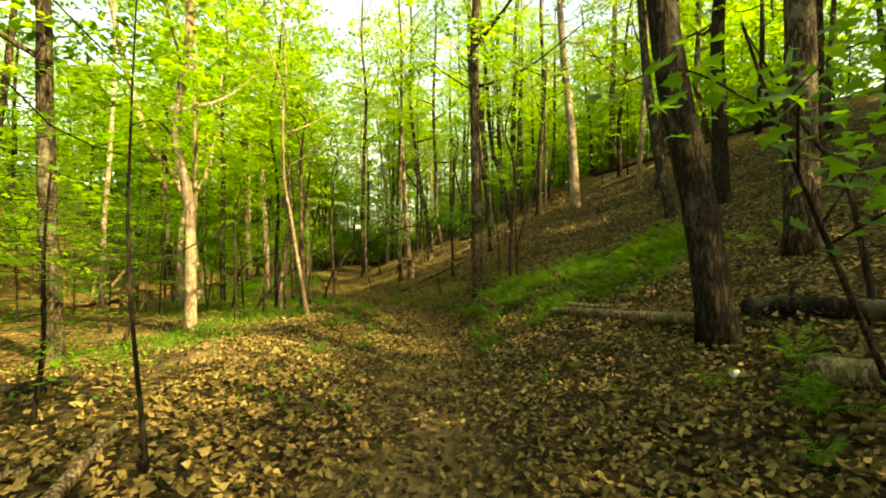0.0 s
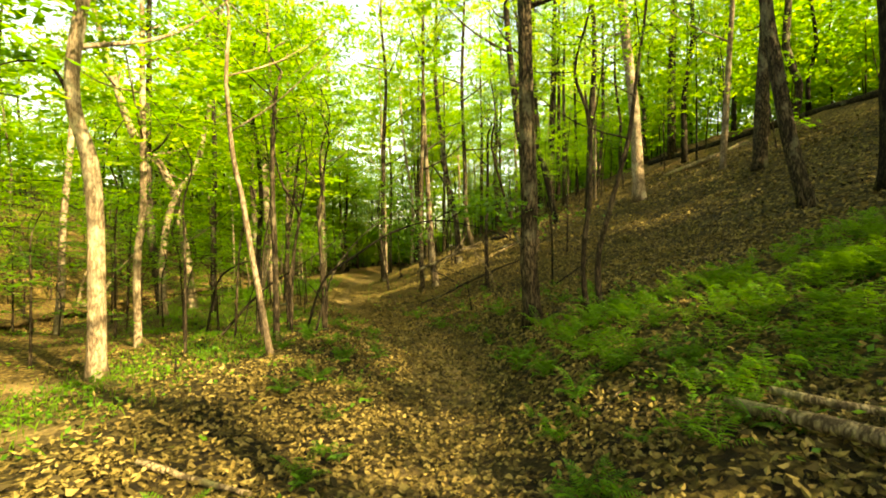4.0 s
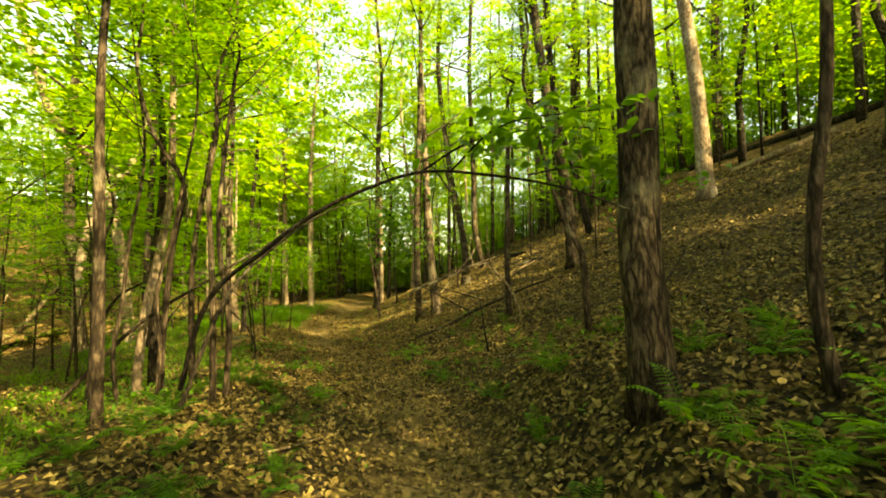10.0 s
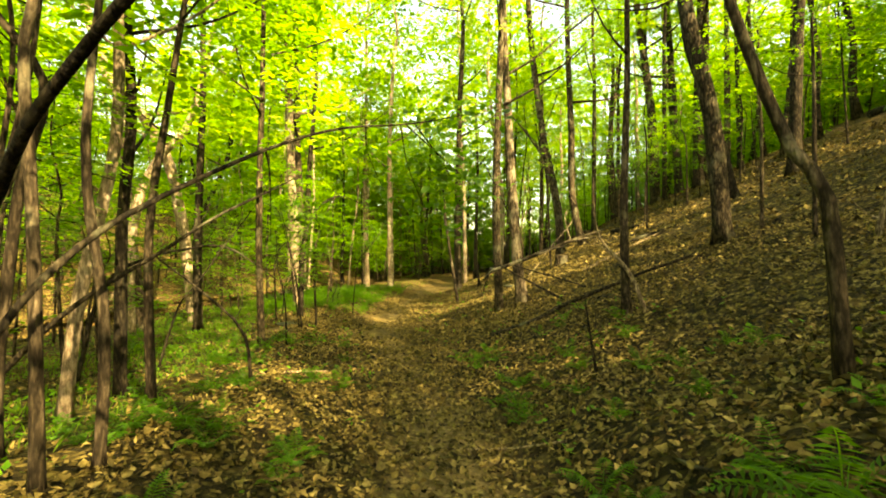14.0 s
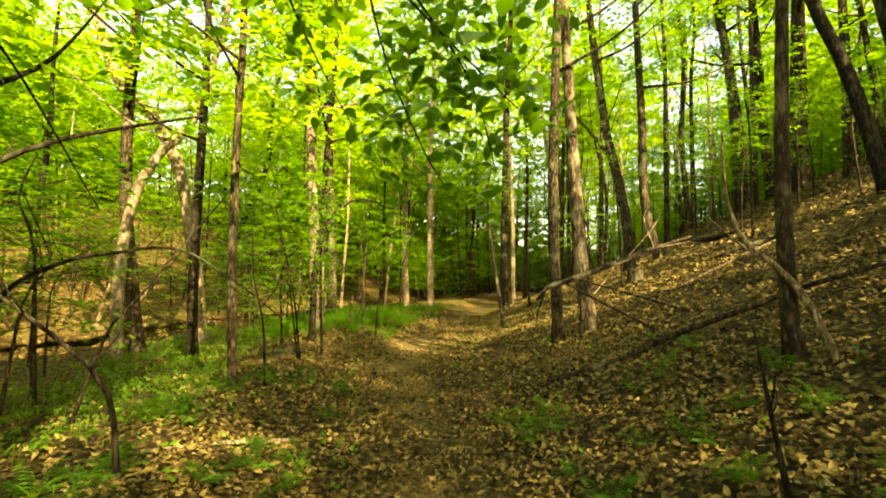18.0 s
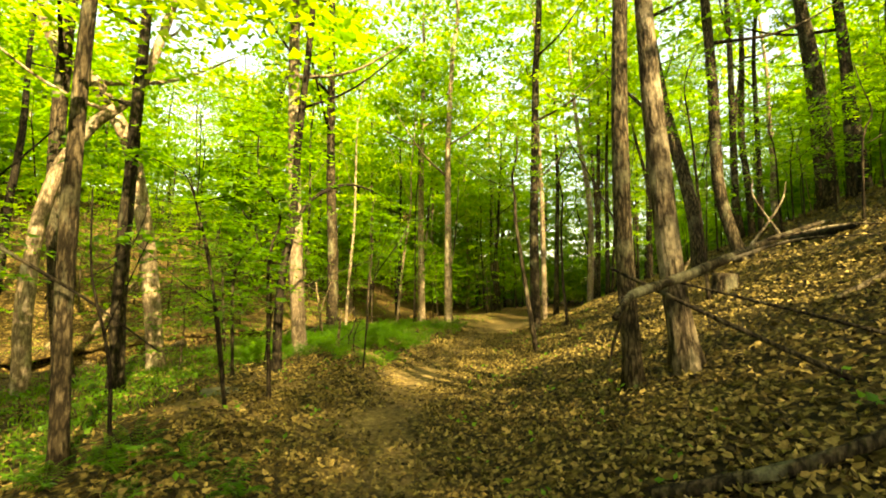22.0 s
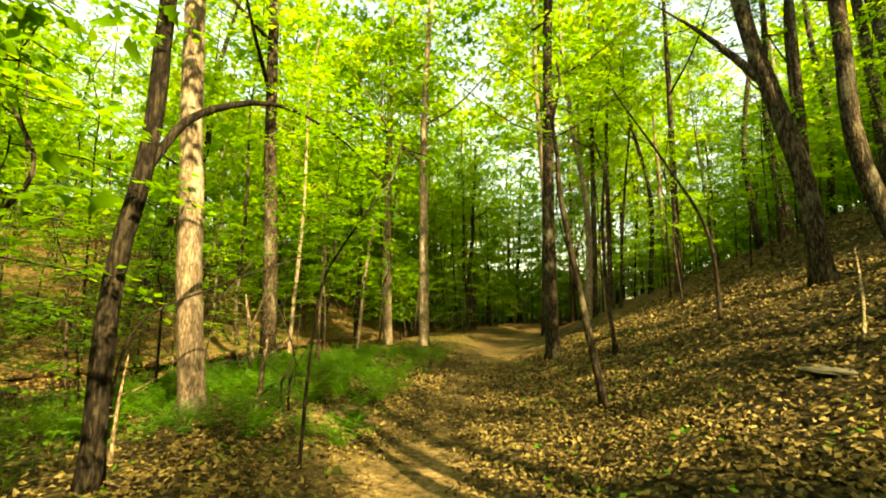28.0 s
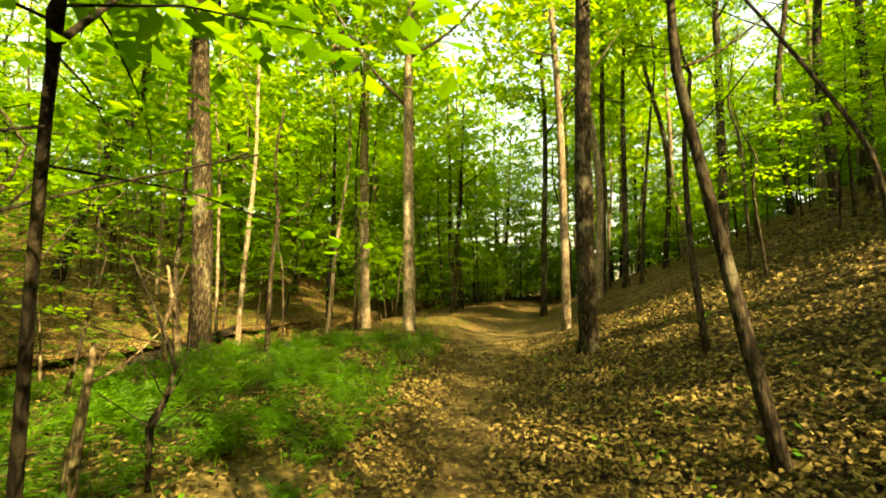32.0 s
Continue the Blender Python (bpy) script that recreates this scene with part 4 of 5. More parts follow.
bow = bent("bent_young_tree", -8.05, 17.6, .085, "thin bare young tree bowed over the forest floor",
           [(-7.85, 17.85, .9), (-7.5, 18.3, 1.42), (-7.13, 18.85, 1.6), (-6.91, 19.21, 1.68), (-6.71, 19.54, 1.6), (-6.51, 19.86, 1.36), (-6.29, 20.21, 1.06), (-6.03, 20.66, .62)])
leafy_branch(bow, [(-7.0, 19.05, 1.66), (-6.9, 19.2, 1.9), (-6.8, 19.25, 2.1)], .008, 6, .1, BEECH, 33, .12)
prop = bent("dead_sapling", -7.35, 18.45, .05, "crooked bare dead sapling leaning across the bowed tree",
            [(-7.2, 18.72, .5), (-7.1, 18.9, .83), (-6.96, 19.13, 1.19), (-6.83, 19.33, 1.58), (-6.69, 19.56, 1.94), (-6.49, 19.9, 2.51)])
leafy_branch(prop, [(-6.83, 19.33, 1.6), (-6.85, 19.5, 1.95), (-6.95, 19.6, 2.2)], .006, 0, .1, BEECH, 34)
pole = bent("dead_sapling", -6.3, 15.1, .075, "long bare dead pole leaning over the ferns",
            [(-5.4, 15.5, .8), (-4.52, 15.87, 1.47), (-4.05, 16.06, 1.82), (-3.84, 16.28, 2.01), (-3.77, 16.63, 2.19), (-3.77, 17.14, 2.43)])
leafy_branch(pole, [(-4.3, 15.97, 1.64), (-4.25, 16.2, 1.9), (-4.3, 16.3, 2.1)], .006, 0, .1, BEECH, 37)
near = bent("maple_sapling", -6.95, 22.19, .036, "maple sapling with layered broad leaves",
            [(-7.01, 22.1, .48), (-7.07, 22.02, 1.19), (-7.12, 21.95, 1.73), (-7.2, 21.82, 2.24), (-7.27, 21.72, 2.61), (-7.35, 21.59, 2.8)])
for k, (pts, leaves) in enumerate((([(-7.3, 21.68, 2.66), (-7.6, 21.3, 2.85), (-7.95, 20.85, 2.8)], 90), ([(-7.27, 21.72, 2.61), (-7.0, 22.1, 2.85), (-6.72, 22.5, 2.9)], 80),
                                   ([(-7.2, 21.82, 2.3), (-6.98, 22.15, 2.45), (-6.73, 22.53, 2.5), (-6.42, 22.95, 2.3)], 90), ([(-7.12, 21.95, 1.73), (-7.5, 21.4, 1.78), (-7.9, 20.8, 1.62)], 60),
                                   ([(-7.1, 21.98, 1.6), (-6.85, 22.45, 1.7), (-6.6, 22.9, 1.55)], 70), ([(-7.03, 22.05, .9), (-6.85, 22.35, 1.1), (-6.7, 22.6, 1.1)], 40))):
    leafy_branch(near, pts, .008, leaves, .13, MAPLE, 50 + k, .2)
for z, sc, turn in ((1.6, .6, .3), (2.5, .75, 1.4), (3.25, .85, 2.6)):
    leafed(near, z, "under", sc, turn)
for z, sc, turn in ((2.3, .55, .9), (3.0, .65, 2.0)):
    leafed(maple, z, "under", sc, turn, (.5, -.3))
edge = bent("maple_sapling", 3.0, 3.1, .05, "maple sapling leaning over the trail with broad leaves",
            [(2.7, 2.9, .9), (2.2, 2.7, 1.7), (1.8, 2.5, 2.3), (1.5, 2.3, 2.7)])
leafy_branch(edge, [(2.0, 2.6, 2.0), (1.7, 2.2, 2.25), (1.5, 1.9, 2.2)], .009, 34, .13, MAPLE, 21, .2)
leafy_branch(edge, [(1.8, 2.5, 2.3), (1.3, 2.5, 2.55), (1.0, 2.6, 2.5)], .009, 30, .13, MAPLE, 22, .2)
leafy_branch(edge, [(2.3, 2.75, 1.6), (2.4, 2.4, 1.8), (2.3, 2.0, 1.85)], .009, 24, .13, MAPLE, 23, .17)
leafy_branch(edge, [(2.2, 2.7, 1.7), (2.7, 2.9, 2.2), (3.1, 3.1, 2.5)], .009, 40, .13, MAPLE, 26, .22)
leafy_branch(edge, [(1.8, 2.5, 2.3), (2.3, 2.7, 2.7), (2.8, 2.8, 2.9)], .009, 40, .13, MAPLE, 27, .22)
upper = bent("young_tree", 1.9, 15.9, .06, "slim young tree with leafy branches on the slope",
             [(1.9, 15.8, 1.6), (1.8, 15.4, 2.5), (1.6, 15.0, 3.1)])
leafy_branch(upper, [(1.85, 15.6, 2.1), (1.6, 15.0, 2.5), (1.5, 14.5, 2.5)], .009, 40, .11, BEECH, 24, .18)
leafy_branch(upper, [(1.8, 15.4, 2.5), (2.1, 14.9, 2.65), (2.3, 14.4, 2.6)], .009, 40, .11, BEECH, 25, .18)


# ---- the rest of the wood, further from the trail ----
wood = np.random.default_rng(5)


def clear(x, y, gap):
    return all((x - a) ** 2 + (y - b) ** 2 > gap * gap for a, b in taken)


def wild_tree(x, y, far):
    d = wood.uniform(.16, .42)
    h = wood.uniform(11, 18)
    lean = wood.normal(0, .35, 2)
    kind = ("oak", "dark", "pale", "oak")[wood.integers(4)]
    kink = wood.normal(0, .16, 6)
    pts = [(lean[0] * .15 + kink[0], lean[1] * .15 + kink[1], 1.7), (lean[0] * .3 + kink[2], lean[1] * .3 + kink[3], 3.6), (lean[0] * .8 + kink[4], lean[1] * .8 + kink[5], 6.5)]
    tree("tree", {"oak": "forest tree with grey-brown bark in the distance", "dark": "dark-barked forest tree in the distance",
                  "pale": "pale-barked forest tree in the distance"}[kind], kind, x, y, d, pts, h,
         ("thin" if x < -9 and 8 < y < 55 or y > 44 and abs(x + 8) < 15 else "far" if far else "mid" if y > 33 else "big", .6, wood.uniform(.85, 1.2) * (1.3 if y > 33 and not far else 1)), .45, 3, 7 if far else 9, .35)


tries, made = 0, 0
while tries < 4000 and made < 225:
    tries += 1
    y, s = wood.uniform(-14, 95), wood.uniform(-48, 42)
    inside = -9.0 < s < 13.5 and y < 44
    if inside and not (y < -4 and abs(s) > 2):
        continue
    if abs(s) < 2.6 or (-7 < s < 9 and y < 50) or s < -9 and y < 55 and wood.random() < .4:
        continue
    x = float(s + soft(trail_x, y))
    if abs(-s - float(creek_side(y))) < 1.5 or not clear(x, y, 2.6):
        continue
    wild_tree(x, y, y > 52 or s < -26 or s > 27 or y < -5)
    made += 1

made = 0
while made < 18:
    y, s = wood.uniform(45, 74), wood.uniform(-20, 16)
    x = float(s + soft(trail_x, y))
    if abs(s) > 2.2 and clear(x, y, 2.0):
        tree("tree", "tall leafy forest tree far down the valley", ("oak", "pale")[wood.integers(2)], x, y, wood.uniform(.24, .4), [(wood.normal(0, .3), 0, 5), (wood.normal(0, .4), .1, 10)], wood.uniform(20, 25), ("far", .72, 1.1), .4, 3, 7, .3)
        made += 1
for x, y in ((-7.9, 48), (-5.2, 47), (-7.2, 58), (-3.5, 60), (-5.6, 66)):
    tree("tree", "tall forest tree far down the valley", "oak", x, y, .36, [(.1, 0, 4), (.2, .1, 9)], 21.0, ("thin", .74, 1.3), .4, 3, 7, .3)
for x, y in ((-2.2, 39.5), (.6, 36.4), (-4.4, 44.5), (2.2, 41.5), (4.0, 37.2), (5.6, 33)):
    tree("tree", "tall straight tree on the far part of the slope", "oak", x, y, .26, [(.05, 0, 4), (.1, .1, 8)], 16.0, ("big", .66, .95), .4, 3, 9, .3)
made = 0
while made < 8:
    y, s = wood.uniform(14, 40), wood.uniform(9.5, 20)
    x = float(s + soft(trail_x, y))
    if clear(x, y, 1.6):
        tree("tree", "tall leafy tree high on the slope", ("oak", "dark")[wood.integers(2)], x, y, wood.uniform(.22, .36), [(wood.normal(0, .2), wood.normal(0, .2), 4)], wood.uniform(13, 16), ("big", .7, 1.2), .4, 4, 10, .3)
        made += 1
# out of view behind and beside the start of the walk, added to shade it
for x, y in ((12.4, 8.8), (9.6, 7.0), (6.2, -3.4), (12, -2.6), (4.6, -7.5), (14.5, -6)):
    tree("tree", "unseen tall leafy tree added to shade the start of the trail", "oak", x, y, .3, [(.1, 0, 3), (.2, .1, 6)], 13.0, ("big", .7, 1.0), .4, 3, 9, .3)


def shrub(x, y, sc):
    tree("shrub", "low leafy green shrub by the creek", "stem", x, y, .03, [(.05, .03, .35)], .75, ("under", .7, sc), .3, 3, 5, .1, "shrubs")


made = 0
while made < 52:
    y, v = wood.uniform(8, 46), wood.normal(-.6, 2.0)
    s = -float(creek_side(y)) + v
    x = float(s + soft(trail_x, y))
    if s < -6.2 and clear(x, y, .8):
        shrub(x, y, wood.uniform(.35, .7))
        made += 1

# slim straight poles filling the middle distance
made = 0
while made < 26:
    y, s = wood.uniform(35, 64), wood.uniform(-17, 10)
    x = float(s + soft(trail_x, y))
    if abs(s) < 2.6 or not clear(x, y, 1.1):
        continue
    lean = wood.normal(0, .35, 2)
    tree("pole_tree", "slim straight tree in the middle distance", ("stem", "oak", "pale", "pale")[wood.integers(4)], x, y, wood.uniform(.09, .2), [(lean[0] * .4, lean[1] * .4, 3), (lean[0], lean[1], 6)],
         wood.uniform(10, 14), ("thin", .85, .8), .5, 3, 7, .25, "forest trees")
    made += 1

# understory trees: a thin stem under a flat, layered crown
def small_tree(x, y, h, sc):
    tree("understory_tree", "small understory tree with layered light green leaves", "stem", x, y, .035 + .008 * h,
         [(wood.normal(0, .1), wood.normal(0, .1), h * .5)], h, ("under" if abs(x - float(soft(trail_x, y))) < 12 and y < 40 else "spray", .86, sc), .45, 2, 6, .25, "understory trees")


made = 0
while made < 64:
    y, s = wood.uniform(46, 104), wood.uniform(-28, 22)
    if abs(s) < 7 and y < 78:
        continue
    x = float(s + soft(trail_x, y))
    h = wood.uniform(2.5, 5)
    if clear(x, y, 1.2):
        tree("bushy_tree", "bushy understory tree far down the valley", "stem", x, y, .07, [(.1, 0, h * .5)], h, ("thicket", .7, wood.uniform(.9, 1.4)), .5, 2, 5, .2, "understory trees")
        made += 1
made = 0
while made < 16:
    y, s = wood.uniform(66, 100), wood.uniform(-10, 10)
    x, h = float(s + soft(trail_x, y)), wood.uniform(2.5, 4.5)
    if clear(x, y, 1.2):
        tree("bushy_tree", "bushy understory tree far down the valley", "stem", x, y, .07, [(.1, 0, h * .5)], h, ("thicket", .7, wood.uniform(.9, 1.3)), .5, 2, 5, .2, "understory trees")
        made += 1
made = 0
while made < 26:
    y, s = wood.uniform(8, 56), wood.uniform(-52, -29)
    x, h = float(s + soft(trail_x, y)), wood.uniform(3, 6)
    if clear(x, y, 1.2):
        tree("bushy_tree", "bushy understory tree on the far hillside", "stem", x, y, .07, [(.1, 0, h * .5)], h, ("thicket", .75, wood.uniform(1.1, 1.5)), .5, 2, 5, .2, "understory trees")
        made += 1
for x, y in ((-12, 70), (-9.6, 74), (-14.6, 76), (-7.8, 71), (-11, 82)):
    tree("tree", "leafy forest tree far down the valley", "oak", x, y, .22, [(.1, .1, 3)], 12.0, ("far", .58, 1.0), .4, 3, 7, .3)
for x, y, sc in ((-12.6, 57, 1.0), (-5.2, 58, .9), (-2.4, 62, 1.1), (-14.2, 63, 1.0), (-8.6, 64, .9), (.6, 56, .9)):
    tree("bushy_tree", "bushy understory tree far down the valley", "stem", x, y, .07, [(.1, 0, 1.8)], 3.6, ("thicket", .7, sc), .5, 2, 5, .2, "understory trees")
made = 0
while made < 42:
    y, s = wood.uniform(2, 75), wood.uniform(22, 36)
    x = float(s + soft(trail_x, y))
    h = wood.uniform(2.5, 5)
    if clear(x, y, 1.2):
        tree("bushy_tree", "bushy understory tree on top of the slope", "stem", x, y, .07, [(.1, 0, h * .5)], h, ("thicket", .7, wood.uniform(.8, 1.3)), .5, 2, 5, .2, "understory trees")
        made += 1
made = 0
while made < 56:
    y, s = wood.uniform(8, 85), wood.uniform(-34, 30)
    x = float(s + soft(trail_x, y))
    if -9 < s < 13 and y < 38 or abs(s) < 3 or not clear(x, y, 1.5):
        continue
    lean = wood.normal(0, .5, 2)
    tree("pole_tree", "slender pole-like tree among taller trunks", ("stem", "dark", "pale")[wood.integers(3)], x, y, wood.uniform(.07, .13), [(lean[0] * .4, lean[1] * .4, 3), (lean[0], lean[1], 6)],
         wood.uniform(7, 11), ("spray", .9, 1.0), .5, 2, 6, .25, "forest trees")
    made += 1
made = 0
while made < 170:
    y, s = wood.uniform(1, 70), wood.uniform(-30, 30)
    if -5.5 < s < 15 and y < 36 or -3 < s < 5:
        continue
    x = float(s + soft(trail_x, y))
    if not clear(x, y, 1.3) or abs(-s - float(creek_side(y))) < 1.2 or (-27 < s < -13 and 14 < y < 38 or y > 42 and abs(s) < 15) and wood.random() < .6:
        continue
    small_tree(x, y, wood.uniform(2.2, 6.0), wood.uniform(.9, 1.35))
    made += 1
made = 0
while made < 62:
    y, s = wood.uniform(4, 46), wood.uniform(-18, -5.2)
    x = float(s + soft(trail_x, y))
    if clear(x, y, 1.0) and abs(-s - float(creek_side(y))) > 1.2:
        small_tree(x, y, wood.uniform(2.0, 5.2), wood.uniform(.75, 1.15))
        made += 1
made = 0
while made < 30:
    y, s = wood.uniform(27, 50), wood.uniform(5.0, 15)
    x = float(s + soft(trail_x, y))
    if clear(x, y, 1.0) and math.hypot(x + .9, y - 31.5) > 3:
        small_tree(x, y, wood.uniform(2.4, 5.5), wood.uniform(.8, 1.2))
        made += 1
made = 0
while made < 34:
    y, s = wood.uniform(4, 52), wood.uniform(-58, -27)
    x = float(s + soft(trail_x, y))
    if clear(x, y, 1.6):
        tree("tree", "leafy forest tree on the far hillside", ("oak", "pale", "dark")[wood.integers(3)], x, y, wood.uniform(.16, .3), [(wood.normal(0, .3), wood.normal(0, .3), 4)], wood.uniform(10, 15), ("far", .6, wood.uniform(.85, 1.1)), .4, 3, 7, .3)
        made += 1
# next two are added to shade the old snag at the trail's edge
small_tree(3.2, 20.4, 5.0, 1.3)
small_tree(2.9, 21.6, 4.4, 1.1)
# next two stand out of view, added to shade the maple at the start
small_tree(6.6, -.1, 5.4, 1.4)
small_tree(5.4, .6, 4.6, 1.2)
small_tree(-8.9, 24.0, 3.7, 1.1)
small_tree(-8.2, 12.2, 3.0, 1.1)
small_tree(-6.6, 6.6, 2.9, 1.0)
small_tree(-5.9, 15.2, 4.2, 1.0)
small_tree(-9.6, 18.8, 3.4, 1.2)
small_tree(-10.5, 27.5, 3.2, 1.2)
small_tree(-6.9, 22.9, 3.8, .65)


# ---- leaves lying on the floor ----
def litter(rng, n, s0, s1, y0, y1, size, fine=True):
    """Curled dead leaves, lying over one another at all angles."""
    y, s = rng.uniform(y0, y1, n), rng.uniform(s0, s1, n)
    x = s + soft(trail_x, y)
    keep = rng.random(n) > np.interp(y, (3, 14, 20, 26), (.05, .3, .45, .85)) * np.exp(-((s + .05) / .45) ** 2) + .7 * green_at(x, y) + .75 * bare_at(x, y)
    drift = np.sin(2.3 * x + 1.7 * np.sin(1.9 * y)) * np.sin(2.9 * y + 1.1 * np.sin(2.1 * x))
    keep &= rng.random(n) < .8 + .35 * drift
    x, y, n = x[keep], y[keep], int(keep.sum())
    e = .05
    nor = np.stack([-(ground_z(x + e, y) - ground_z(x - e, y)) / (2 * e), -(ground_z(x, y + e) - ground_z(x, y - e)) / (2 * e), np.ones(n)], -1)
    nor += rng.normal(0, .6, (n, 3))
    nor /= np.linalg.norm(nor, axis=1)[:, None]
    az = rng.uniform(0, 2 * np.pi, n)
    d = np.stack([np.cos(az), np.sin(az), np.zeros(n)], -1)
    d -= nor * (d * nor).sum(1)[:, None]
    d /= np.linalg.norm(d, axis=1)[:, None]
    side = np.cross(nor, d)
    ln = (size * np.interp(y, (2, 8, 20), (1.3, 1.15, 1.2)) * rng.uniform(.5, 1.2, n))[:, None]
    wd = ln * rng.uniform(.4, .75, n)[:, None]
    c = np.stack([x, y, ground_z(x, y) + rng.uniform(.002, .05, n)], -1)
    curl = ln * rng.normal(.14, .24, n)[:, None]
    fold = wd * rng.normal(.22, .25, n)[:, None]
    i = np.arange(n)[:, None]
    if not fine:
        v = np.stack([c - d * ln * .5 + nor * curl, c + side * wd * .5 + nor * fold, c + d * ln * .5 + nor * curl, c - side * wd * .5 + nor * fold], 1)
        return v.reshape(-1, 3), np.concatenate([i * 4 + np.array([[0, 1, 2]]), i * 4 + np.array([[0, 2, 3]])])
    lobe = rng.uniform(.5, 1.1, (4, n, 1))
    v = np.stack([c - d * ln * .5 + nor * curl, c - d * ln * .16 + side * wd * .55 * lobe[0] + nor * fold, c + d * ln * .26 + side * wd * .5 * lobe[1] + nor * fold * .8,
                  c + d * ln * .5 + nor * curl * lobe[0], c + d * ln * .2 - side * wd * .5 * lobe[2] + nor * fold, c - d * ln * .2 - side * wd * .5 * lobe[3] + nor * fold * .9], 1)
    return v.reshape(-1, 3), np.concatenate([i * 6 + np.array([t]) for t in ((0, 1, 3), (1, 2, 3), (0, 3, 5), (3, 4, 5))])


lit = np.random.default_rng(9)
v, f = joined([litter(lit, 76000, -2.6, 3.0, .3, 36, .06), litter(lit, 72000, -2.8, 3.4, .3, 38, .046, False),
               litter(lit, 66000, 2.8, 7.5, .5, 38, .062, False), litter(lit, 34000, 7, 18, 1, 46, .095, False), litter(lit, 26000, -7, -2.4, .5, 36, .066, False)])
tagged(new("leaf_litter", mesh_np("leaf_litter", v, f, LITTER)), "dry brown and tan fallen leaves covering the ground", "leaf litter", kind="stuff")


# ---- ferns ----
def frond(seed, length, rise, droop, pairs=15):
    rng = np.random.default_rng(seed)
    t = np.linspace(0, 1, pairs + 2)
    x, z = length * t * (1 - .12 * t), length * (rise * t - droop * t ** 2)
    vs, fs = [], []
    for i in range(1, pairs + 1):
        w = length * .21 * math.sin(math.pi * min(1, (t[i] * .86 + .2)) ** 1.1) + .006
        for sgn in (1, -1):
            o = len(vs)
            tip = (x[i] + w * .35, sgn * w, z[i] - w * rng.uniform(.05, .3))
            vs += [(x[i] - length * .006, 0, z[i]), (x[i] + w * .02, sgn * w * .45, z[i] + .004), tip, (x[i] + length * .042, sgn * w * .45, z[i] + .002)]
            fs += [(o, o + 1, o + 2), (o, o + 2, o + 3)]
    for i in range(pairs + 1):
        o = len(vs)
        vs += [(x[i], .003, z[i]), (x[i], -.003, z[i]), (x[i + 1], -.002, z[i + 1]), (x[i + 1], .002, z[i + 1])]
        fs += [(o, o + 1, o + 2), (o, o + 2, o + 3)]
    return np.array(vs), np.array(fs)


FRONDS = [frond(60 + i, l, r, d) for i, (l, r, d) in enumerate(((.46, 1.25, .85), (.40, 1.5, .85), (.50, 1.0, .75)))]
FROND_MESH = [mesh_np("frond", v, f, FERN) for v, f in FRONDS]
SMALL_FRONDS = [frond(64 + i, l, r, d, 11) for i, (l, r, d) in enumerate(((.46, 1.25, .85), (.40, 1.5, .85), (.50, 1.0, .75)))]
fr = np.random.default_rng(12)


def fern(x, y, n):
    t = thing("fern", x, y, float(ground_z(x, y)) - .01, "green fern with arching feathery fronds in leaf litter", "fern", "ferns beside the trail")
    for i in range(n):
        s = fr.uniform(.75, 1.1)
        part("frond", FROND_MESH[fr.integers(3)], t, at=Matrix.LocRotScale(None, Euler((0, fr.normal(-.1, .25), i * 6.283 / n + fr.normal(0, .3))), (s, s, s)))
    return t


FERNS = [fern(.95, 8.9, 7), fern(1.0, 11.9, 6), fern(.55, 14.0, 8), fern(-3.3, 13.2, 7)]


def fern_zone(n, s0, s1, y0, y1):
    for _ in range(n):
        y, s = fr.uniform(y0, y1), fr.uniform(s0, s1)
        x = float(s + soft(trail_x, y))
        k = fr.uniform(.42, .82)
        f = copy_thing(FERNS[fr.integers(4)], Matrix.Translation((x, y, float(ground_z(x, y)) - .01)) @ Matrix.Rotation(fr.uniform(0, 6.28), 4, 'Z'))
        f.scale = (k, k, k)


fern_zone(34, .75, 2.6, 7.2, 10.8)
fern_zone(13, .7, 2.8, 11, 14)
fern_zone(16, .6, 3.2, 14, 18)
fern_zone(34, -3.8, -1.2, 11.5, 16)
fern_zone(12, -2.2, -.9, 6.5, 11.5)
fern_zone(22, .8, 3.4, 17, 21)
fern_zone(36, -4.2, -1.2, 16.5, 21)
fern_zone(6, 2.2, 3.2, 2.4, 5)
fern_zone(16, -2.2, -.9, 26.5, 32)


def fern_mass(name, label, n, zone, seed, size):
    """A close growth of ferns that nobody could count."""
    rng = np.random.default_rng(seed)
    (s0, s1), (y0, y1) = zone
    out = []
    for _ in range(n):
        y, s = rng.uniform(y0, y1), rng.uniform(s0, s1)
        if rng.random() > np.clip(min(s - s0, s1 - s, (y - y0), (y1 - y)) / .7, .15, 1):
            continue
        x = float(s + soft(trail_x, y))
        clump = math.sin(1.9 * x + 1.4 * math.sin(1.3 * y)) * math.sin(2.1 * y + 1.2 * math.sin(1.7 * x))
        if rng.random() > .72 + .55 * clump or rng.random() < float(bare_at(x, y)):
            continue
        base = np.array((x, y, float(ground_z(x, y))))
        for j in range(6):
            v, f = SMALL_FRONDS[rng.integers(3)]
            a, k, p = j * 1.05 + rng.uniform(0, .8), size * rng.uniform(.6, 1.1) * (1 + .25 * clump), rng.normal(.2, .2)
            q = v * k
            q = np.stack([q[:, 0] * math.cos(p) + q[:, 2] * math.sin(-p), q[:, 1], q[:, 2] * math.cos(p) + q[:, 0] * math.sin(p)], -1)
            q = np.stack([q[:, 0] * math.cos(a) - q[:, 1] * math.sin(a), q[:, 0] * math.sin(a) + q[:, 1] * math.cos(a), q[:, 2]], -1) + base
            out.append((q, f))
    v, f = joined(out)
    tagged(new(name, mesh_np(name, v, f, FERN)), label, "ferns", kind="stuff")


